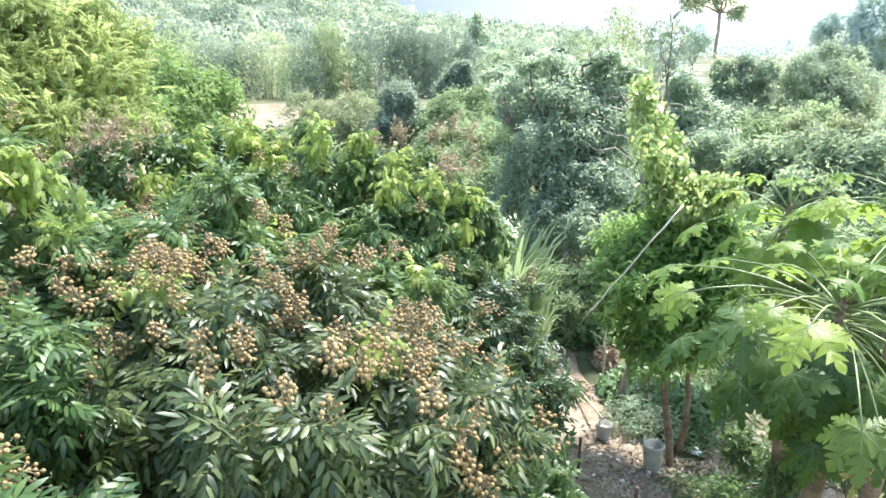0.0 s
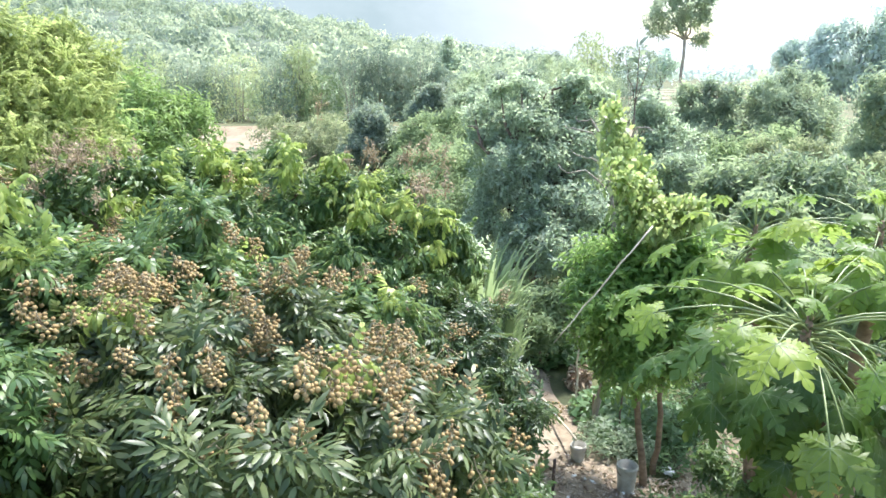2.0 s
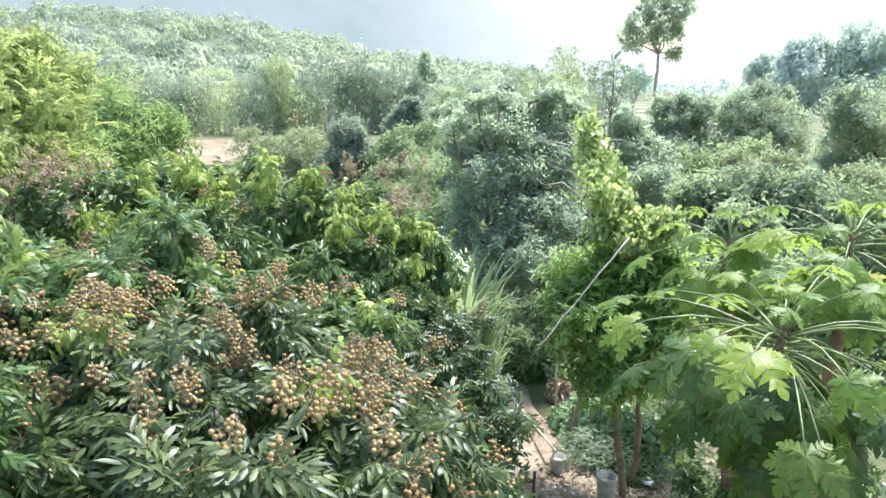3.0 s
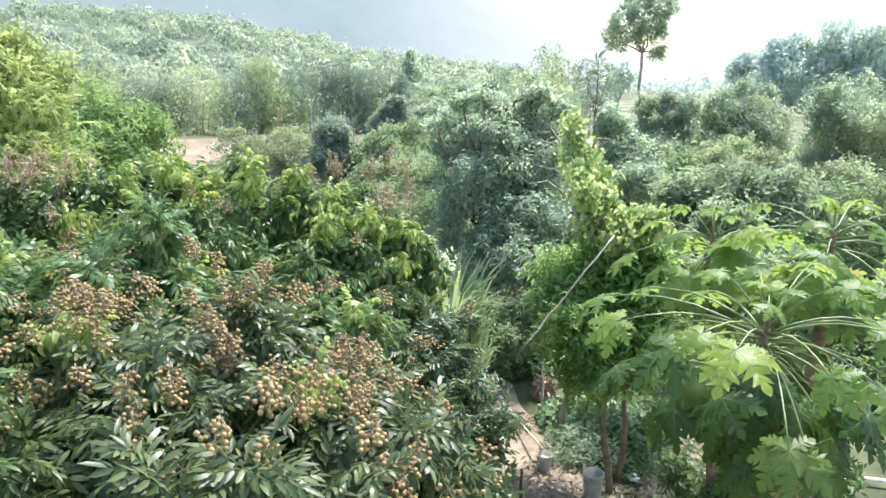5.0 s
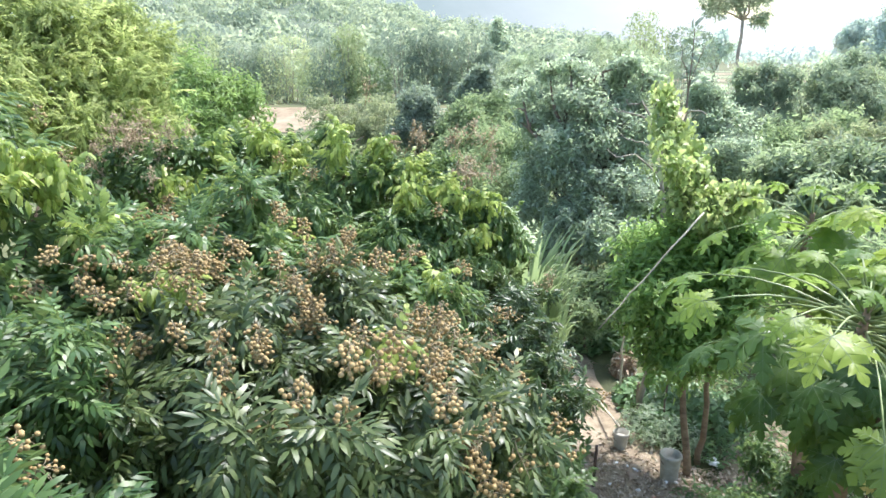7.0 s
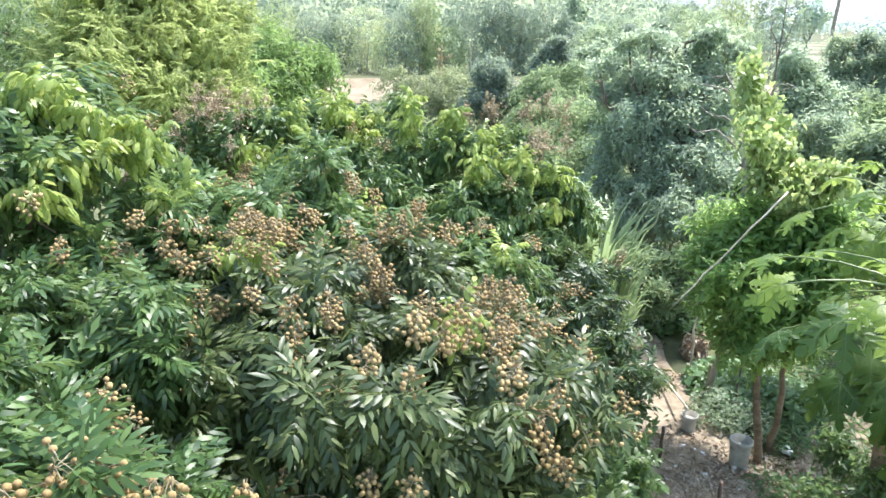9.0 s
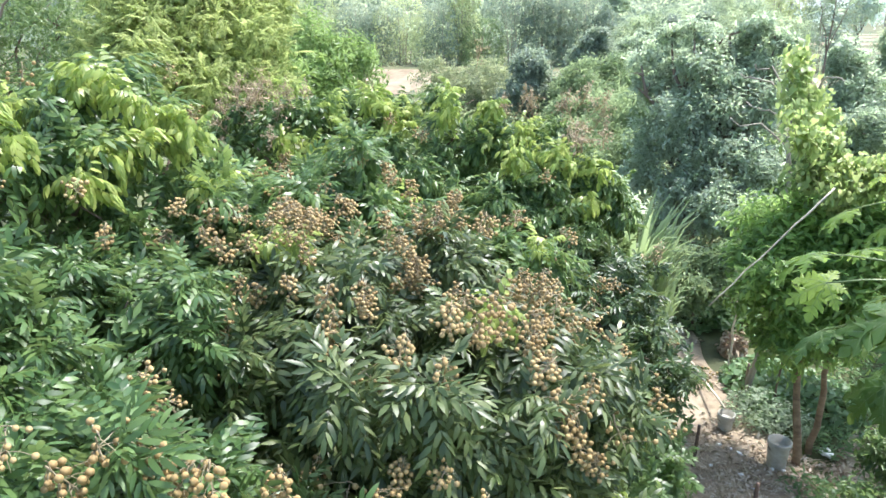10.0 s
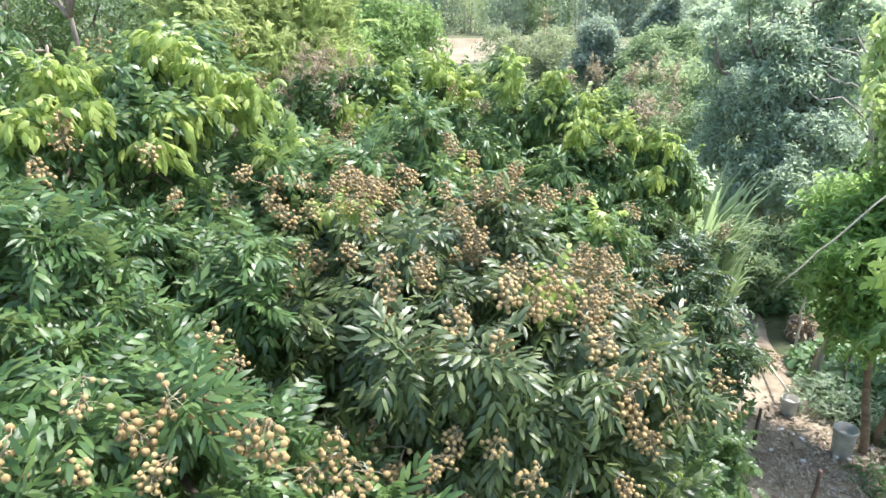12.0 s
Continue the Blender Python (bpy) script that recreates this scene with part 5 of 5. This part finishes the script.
def cane_clump(base, seed, label, count=90, height=2.6, spread=0.55):
    rng = np.random.default_rng(seed)
    o = np.array((*base, 0.0))
    clump = thing("cane_clump", o, label, "sugar cane")
    for k in range(count):
        a, q = rng.uniform(0, 2 * np.pi), rng.uniform(0, spread) * 0.6
        lean, h = rng.uniform(0.02, 0.16), height * rng.uniform(0.7, 1.02)
        s = np.linspace(0, 1, 9)
        d = np.array((math.cos(a), math.sin(a)))
        out = q + lean * s ** 2 * h * 0.5 + 0.12 * s ** 5 * h
        line = np.stack([d[0] * out, d[1] * out, h * (s - rng.uniform(0.05, 0.3) * s ** 5)], 1)
        V, F = blade_strip(line, 0.038 * np.array([0.6, 0.8, 1, 1, 1, 0.95, 0.8, 0.5, 0.05]) * rng.uniform(0.8, 1.3))
        part("leaf", np_mesh("cane_leaf", V, F, CANE), parent=clump)
    return clump


cane_clump((0.86, 8.7), 71, "clump of tall arching pale green cane leaves", 210, 3.37, 0.6)
cane_clump((1.2, 9.2), 72, "smaller clump of arching cane leaves", 80, 2.3)


def strewn(name, areas, shapes, count, seed, material, label, category, height=(0.05, 0.3), tilt=0.5, size=(0.6, 1.3)):
    """Loose small leaves over patches (x, y, radius) of the ground."""
    rng = np.random.default_rng(seed)
    A = np.array(areas, float)
    k = rng.choice(len(A), count, p=A[:, 2] ** 2 / (A[:, 2] ** 2).sum())
    a, q = rng.uniform(0, 2 * np.pi, count), np.sqrt(rng.random(count)) * A[k, 2]
    hgt = rng.uniform(*height, count) * (1 - 0.6 * (q / A[k, 2]) ** 2)
    P = np.stack([A[k, 0] + np.cos(a) * q, A[k, 1] + np.sin(a) * q, hgt], 1)
    Y = rng.normal(size=(count, 3)) * (1, 1, 0.35)
    R = axes(Y, np.tile((0, 0, 1.0), (count, 1)) + rng.normal(0, tilt, (count, 3)))
    V, F = strew(shapes, P, R, rng.uniform(*size, count), rng)
    return tagged(new(name, np_mesh(name, V, F, material)), label, category, kind="stuff")


strewn("broadleaf_weeds", [(2.3, 12.2, 0.9), (1.7, 12.6, 0.6), (3.1, 11.7, 0.6)], [heart(0.09), heart(0.11)], 1500, 81, WEED, "patch of broad-leaved creeping weeds", "weeds", (0.15, 0.4))
strewn("broadleaf_weeds", [(3.1, 9.6, 0.75), (3.5, 9.2, 0.7), (2.9, 8.9, 0.4)], [heart(0.09), heart(0.07)], 2000, 82, WEED, "broad-leaved creeper covering the ground beside the path", "weeds", (0.1, 0.42))
strewn("broadleaf_weeds", [(2.65, 8.7, 0.42), (2.95, 8.45, 0.35)], [leaflet(0.08, 0.03, 0.2, 0.2, False)], 1500, 83, GREY, "low dark bush beside the small bucket", "weeds", (0.1, 0.5), 0.8)
strewn("grass_tufts", [(1.2, 7.2, 0.4), (3.3, 7.0, 0.5), (2.0, 6.0, 0.5), (3.9, 7.2, 0.5), (2.9, 7.2, 0.3), (4.8, 7.8, 0.7), (5.6, 9.4, 1.0), (7.0, 11.0, 1.4), (4.6, 9.2, 0.9), (4.4, 10.6, 1.2), (3.6, 8.3, 0.5)], [leaflet(0.13, 0.03, 0.2, 0.3, False), leaflet(0.07, 0.045, 0.2, 0.2, False)], 9000, 84, WEED, "low green weeds along the bare earth", "weeds", (0.05, 0.26), 0.8)
strewn("orchard_weeds", [(6, 14, 3.5), (10, 18, 4), (2, 15, 3), (14, 26, 6), (-2, 20, 4), (4, 24, 5), (0, 9.5, 1.2), (8, 24, 5)], [leaflet(0.25, 0.08, 0.2, 0.3, False), leaflet(0.2, 0.09, 0.2, 0.2, False)], 22000, 85, OLIVE, "rank weeds and grass under the far trees", "weeds", (0.05, 0.6), 0.8)
strewn("dry_litter", [(2.4, 6.6, 1.0), (2.1, 8.0, 0.8), (1.9, 9.6, 0.55), (1.9, 11.0, 0.4), (4.2, 7.6, 0.9), (2.9, 7.4, 0.6), (2.2, 7.2, 0.6)], [leaflet(0.10, 0.035, 0.5, 0.3, False), leaflet(0.07, 0.03, 0.3, -0.3, False), leaflet(0.05, 0.03, 0.2, 0.1, False)], 7500, 86, LITTER, "dry fallen leaves on the path", "leaf litter", (0.062, 0.085), 0.25)
strewn("straw_litter", [(2.2, 7.4, 0.9), (1.9, 9.8, 0.5), (2.6, 6.6, 0.8)], [leaflet(0.35, 0.008, 0.2, 0.05, False), leaflet(0.2, 0.006, 0.2, 0.1, False)], 260, 87, LITTER, "thin dry twigs and straw on the path", "leaf litter", (0.065, 0.09), 0.15)


# ---- loose things ----
def lathe(profile, sides=28, capped=True):
    bm = bmesh.new()
    rings = []
    for r, z in profile:
        rings.append([bm.verts.new((r * math.cos(a), r * math.sin(a), z)) for a in [2 * math.pi * k / sides for k in range(sides)]])
    for a, b in zip(rings, rings[1:]):
        for k in range(sides):
            bm.faces.new((a[k], a[(k + 1) % sides], b[(k + 1) % sides], b[k]))
    if capped:
        bm.faces.new(rings[0][::-1])
        bm.faces.new(rings[-1])
    else:
        for k in range(sides):
            bm.faces.new((rings[-1][k], rings[-1][(k + 1) % sides], rings[0][(k + 1) % sides], rings[0][k]))
    bmesh.ops.recalc_face_normals(bm, faces=bm.faces)
    return bm


def bucket(at, r, h, label, material=PLASTIC):
    b = thing("bucket", (*at, 0.05), label, "bucket", "buckets on the path")
    part("body", lathe([(r * 0.80, 0), (r * 0.82, 0.004), (r * 0.985, h - 0.04), (r * 0.985, h - 0.008), (r * 0.94, h - 0.008), (r * 0.90, h * 0.72), (r * 0.2, h * 0.74)]), material, b)
    part("rim", lathe([(r * 0.99, h - 0.05), (r * 1.05, h - 0.045), (r * 1.05, h - 0.003), (r * 1.0, h), (r * 0.95, h - 0.003), (r * 0.95, h - 0.05)], capped=False), material, b)
    arc = [(math.cos(a) * r * 1.06, -math.sin(a) * r * 0.75, h - 0.05 - math.sin(a) * r * 0.7) for a in np.linspace(0, math.pi, 13)]
    V, F = tube(arc, [0.004] * 13, 6)
    part("handle", np_mesh("handle", V, F, RUST), parent=b, label="thin wire handle")
    return b


def rod(name, a, b, r0, r1, material, label, category, seed=1, wild=0.03, n=9, sides=8):
    """A long thin stick, stake or pole from a to b."""
    rng = np.random.default_rng(seed)
    a, b = np.array(a), np.array(b)
    V, F = tube(limb_line(a, b, rng, n, 0, wild) - a, np.linspace(r0, r1, n), sides)
    ob = new(name, np_mesh(name, V, F, material))
    ob.location = a
    return tagged(ob, label, category)


BX, BY = (2.65, 7.66)
bucket((BX, BY), 0.13, 0.36, "grey-white plastic bucket standing on the path")
CX, CY = (2.20, 8.38)
bucket((CX, CY), 0.105, 0.23, "small grey bucket with a pole resting in it")
EX, EY = (1.94, 10.72)
rod("bamboo_pole", (EX, EY, 0.07), (CX - 0.02, CY + 0.05, 0.32), 0.013, 0.017, POLE_WOOD, "long dry bamboo pole leaning on the small bucket", "pole", 2, 0.008)
AX, AY = (1.67, 7.47)
rod("stake", (AX, AY, -0.1), (AX + 0.01, AY, 0.62), 0.022, 0.018, RUST, "dark rusty stake beside the path", "stake", 3, 0.01)
AX, AY = (2.04, 6.33)
rod("stake", (AX, AY, -0.1), (AX + 0.02, AY, 0.72), 0.024, 0.02, RUST, "short dark stake at the path's edge", "stake", 4, 0.01)
AX, AY = (2.64, 9.30)
rod("stake", (AX, AY, -0.1), (AX, AY + 0.02, 0.55), 0.022, 0.02, WOOD, "weathered wooden stake among the weeds", "stake", 5, 0.02)
AX, AY = (2.52, 9.87)
rod("stake", (AX, AY, -0.1), (AX + 0.05, AY + 0.3, 1.25), 0.018, 0.014, POLE_WOOD, "pale thin stake leaning beside the leaf heap", "stake", 6, 0.04)
AX, AY = (1.61, 9.08)
rod("stake", (AX, AY, -0.1), (AX - 0.02, AY, 0.75), 0.02, 0.016, RUST, "dark stake beside the longan leaves", "stake", 7, 0.02)
rod("dead_stick", (1.46, 6.82, 2.4), (2.58, 7.26, 3.57), 0.006, 0.011, POLE_WOOD, "pale dead stick slanting out of the leaves", "stick", 8, 0.012, 11)
HX, HY = (2.71, 10.57)


def heap(at, r, h, seed, label):
    hp = thing("leaf_heap", (*at, 0.02), label, "leaf heap")
    bm = bmesh.new()
    bmesh.ops.create_icosphere(bm, subdivisions=4, radius=1)
    for v in bm.verts:
        v.co *= 1 + 0.25 * noise.noise(v.co * 2.5 + Vector((seed, 0, 0))) + 0.12 * noise.noise(v.co * 7)
        v.co.x, v.co.y, v.co.z = v.co.x * r, v.co.y * r, max(v.co.z, -0.1) * h
    part("mound", bm, HEAP, hp)
    rng = np.random.default_rng(seed)
    P, D = crown_tips([(0, 0, 0, 1.0)], 260, rng, 0.0, 0.04)
    P = P * (r, r, h)
    V, F = strew([leaflet(0.12, 0.05, 0.5, 0.4, False)], P, axes(rng.normal(size=(260, 3)), D + rng.normal(0, 0.4, (260, 3))), rng.uniform(0.6, 1.3, 260), rng)
    part("dead_leaves", np_mesh("dead_leaves", V, F, LITTER), parent=hp, kind="stuff")


heap((HX + 0.05, HY + 0.1), 0.19, 0.30, 3, "heap of reddish brown dead leaves")


def crumpled(name, at, size, seed, label, category, flat=0.35, material=WHITE):
    """A crumpled sack or scrap of plastic."""
    bm = bmesh.new()
    bmesh.ops.create_icosphere(bm, subdivisions=3, radius=1)
    for v in bm.verts:
        n1 = noise.noise(v.co * 1.6 + Vector((seed, 2, 0)))
        n2 = abs(noise.noise(v.co * 4 + Vector((0, seed, 0))))
        v.co *= 1 + 0.35 * n1 - 0.3 * n2
        v.co.x, v.co.y, v.co.z = v.co.x * size[0], v.co.y * size[1], max(v.co.z, -0.6) * size[2] * flat
    ob = part(name, bm, material)
    ob.location = at
    ob.rotation_euler = (0, 0, seed * 1.7)
    return tagged(ob, label, category)


SX, SY = (3.33, 8.04)
crumpled("plastic_sack", (SX, SY, 0.07), (0.10, 0.08, 0.09), 1, "crumpled white plastic sack on the bare earth", "sack")
SX, SY = (4.86, 9.30)
crumpled("plastic_sack", (SX, SY, 0.12), (0.26, 0.12, 0.3), 2, "white plastic sack lying under the papaya", "sack")
for k, (sx, sy) in enumerate(((2.18, 7.89), (2.06, 7.96), (2.27, 7.81), (1.88, 7.49), (2.20, 7.38), (2.59, 7.56), (2.71, 7.55), (2.28, 7.15))):
    crumpled("plastic_scrap", (sx, sy, 0.075), (0.026 + 0.012 * (k % 3), 0.022, 0.028), 3 + k, "small white plastic scrap on the path", "litter", 0.4)

# bare tree, rail and post beyond the orchard's side
B0 = (-11.54, 12.47, 4.60)
bare = thing("bare_tree", (B0[0], B0[1], 0), "bare brown young tree with forked branches", "tree")
V, F = tube(limb_line((0, 0, -0.1), (0, 0, B0[2]), rng, 9, 0, 0.02), np.linspace(0.075, 0.045, 9), 9)
part("trunk", np_mesh("trunk", V, F, TRUNK_BARK), parent=bare)
for dx, dy, dz in ((-0.9, 0.2, 1.0), (0.7, 0.1, 1.1), (-0.35, -0.2, 1.3), (0.25, 0.3, 1.5), (-0.7, 0, 0.35)):
    V, F = tube(limb_line((0, 0, B0[2] - 0.12), (dx, dy, B0[2] + dz), rng, 7, 0.05, 0.1), np.linspace(0.05, 0.012, 7), 7)
    part("branch", np_mesh("branch", V, F, TRUNK_BARK), parent=bare)
R0, R1 = (-11.66, 9.36, 4.02), (-10.50, 10.65, 4.00)
fence = thing("rail_fence", (R1[0], R1[1], 0), "low pale rail fence beside the thicket", "fence")
V, F = tube(np.array([np.array(R0) + (np.array(R1) - np.array(R0)) * s - (R1[0], R1[1], 0) for s in (0, 0.5, 1)]), [0.022] * 3, 8)
part("rail", np_mesh("rail", V, F, WOOD), parent=fence)
for s in (0.0, 0.55, 1.0):
    p = np.array(R0) + (np.array(R1) - np.array(R0)) * s - (R1[0], R1[1], 0)
    V, F = tube([(p[0], p[1], -0.1), (p[0], p[1], p[2] + 0.1)], [0.035, 0.03], 8)
    part("post", np_mesh("post", V, F, WOOD), parent=fence)
W0 = (-13.18, 29.13, 3.97)
rod("white_post", (W0[0], W0[1], -0.1), (W0[0], W0[1], W0[2] + 0.4), 0.07, 0.07, WHITE, "white post beside the dark mango tree", "post", 9, 0.0)

# bare pale twigs of the dead stem under the vine
T0 = (2.66, 9.15, 3.40)
stem = thing("dead_tree", (T0[0], T0[1], 0), "dead pale stem with curling bare twigs under the vine", "stem")
V, F = tube(limb_line((0, 0, -0.1), (0.02, 0, 4.45), rng, 12, 0, 0.02), np.linspace(0.05, 0.02, 12), 8)
part("stem", np_mesh("stem", V, F, PALE_BARK), parent=stem)
for za, pts in ((3.6, ((2.30, 9.23, 3.90), (2.03, 9.18, 3.87), (1.94, 9.22, 3.95))), (3.9, ((2.37, 9.23, 4.07), (2.17, 9.18, 4.10), (2.07, 9.21, 4.16))), (4.1, ((2.35, 9.27, 4.40), (2.12, 9.23, 4.44), (1.99, 9.26, 4.48))), (4.0, ((2.37, 9.39, 4.57), (2.23, 9.42, 4.51), (2.17, 9.43, 4.58))), (3.9, ((2.90, 9.12, 4.45), (2.99, 8.99, 4.51), (3.08, 8.96, 4.46)))):
    line = np.array([(0.01, 0, za)] + [(p[0] - T0[0], p[1] - T0[1], p[2]) for p in pts])
    s = np.linspace(0, 3, 10)
    line = np.stack([np.interp(s, np.arange(4), line[:, k]) for k in range(3)], 1) + rng.normal(0, 0.012, (10, 3))
    V, F = tube(line, np.linspace(0.014, 0.008, 10), 6)
    part("twig", np_mesh("twig", V, F, PALE_BARK), parent=stem)


# yellow-green sapling at the foot of the longan trees
rng = np.random.default_rng(91)
S0 = (0.29, 3.23, 2.7)
sapling = thing("sapling", (S0[0], S0[1], 0), "yellow-green young sapling below the longan trees", "sapling")
V, F = tube(limb_line((0, 0, -0.1), (0, 0, S0[2]), rng, 8, 0, 0.03), np.linspace(0.012, 0.004, 8), 6)
part("stem", np_mesh("stem", V, F, TWIG), parent=sapling)
lp, lr = rosettes(np.array([(0, 0, S0[2]), (0.02, 0, S0[2] - 0.15), (0, 0.02, S0[2] - 0.35)]), np.array([(0, 0, 1.0)] * 3), rng, 5, 0.8, 0.3)
for p, r in zip(lp, lr):
    V, F = YOUNG_FINE[rng.integers(3)]
    leaf = part("leaf", np_mesh("leaf", V, F, YOUNG), parent=sapling)
    leaf.matrix_basis = Matrix.Translation(p) @ Matrix(r.tolist()).to_4x4()

# thin netting between the two stakes at the path's edge
N0, N1 = (1.67, 7.47), (2.04, 6.33)
net = thing("wire_net", (*N0, 0), "thin sagging wire netting between two stakes", "net")
d = np.array((N1[0] - N0[0], N1[1] - N0[1], 0))
for k in range(9):
    V, F = tube([d * s + (0, 0, 0.06 + 0.062 * k - 0.03 * math.sin(math.pi * s)) for s in np.linspace(0, 1, 7)], [0.0009] * 7, 4)
    part("wire", np_mesh("wire", V, F, POLE_WOOD), parent=net)
for k in range(22):
    s = k / 21
    V, F = tube([d * s + (0, 0, 0.05), d * s + (0, 0, 0.56 - 0.03 * math.sin(math.pi * s))], [0.0009] * 2, 4)
    part("wire", np_mesh("wire", V, F, POLE_WOOD), parent=net)

# a white pipe and scrap wood on the ground beyond the papaya
Q0, Q1 = (6.31, 7.75), (7.10, 7.48)
rod("white_pipe", (*Q0, 0.09), (*Q1, 0.09), 0.028, 0.028, WHITE, "white plastic pipe lying on the garden ground", "pipe", 10, 0.004)
for k, (q0, q1) in enumerate((((5.47, 7.74), (6.33, 7.95)), ((5.72, 7.95), (5.84, 7.58)), ((5.45, 7.91), (5.76, 7.64)))):
    rod("board", (*q0, 0.08 + 0.05 * k), (*q1, 0.10 + 0.05 * k), 0.03, 0.035, WOOD, "weathered scrap wood lying under the papaya", "wood", 11 + k, 0.01)
D0 = (2.44, 3.65, 3.14)
drng = np.random.default_rng(14)
V, F = union([turn(leaflet(0.19 * drng.uniform(0.7, 1.1), 0.06, 0.9, 0.25, None), pose(0, 0, 0.02 * k, -80 + drng.uniform(-18, 18), 0, k * 47)) for k in range(8)])
dead = tagged(new("dry_leaf", np_mesh("dry_leaf", V, F, HEAP)), "withered brown leaf hanging at the papaya trunk", "leaf")
dead.location = D0
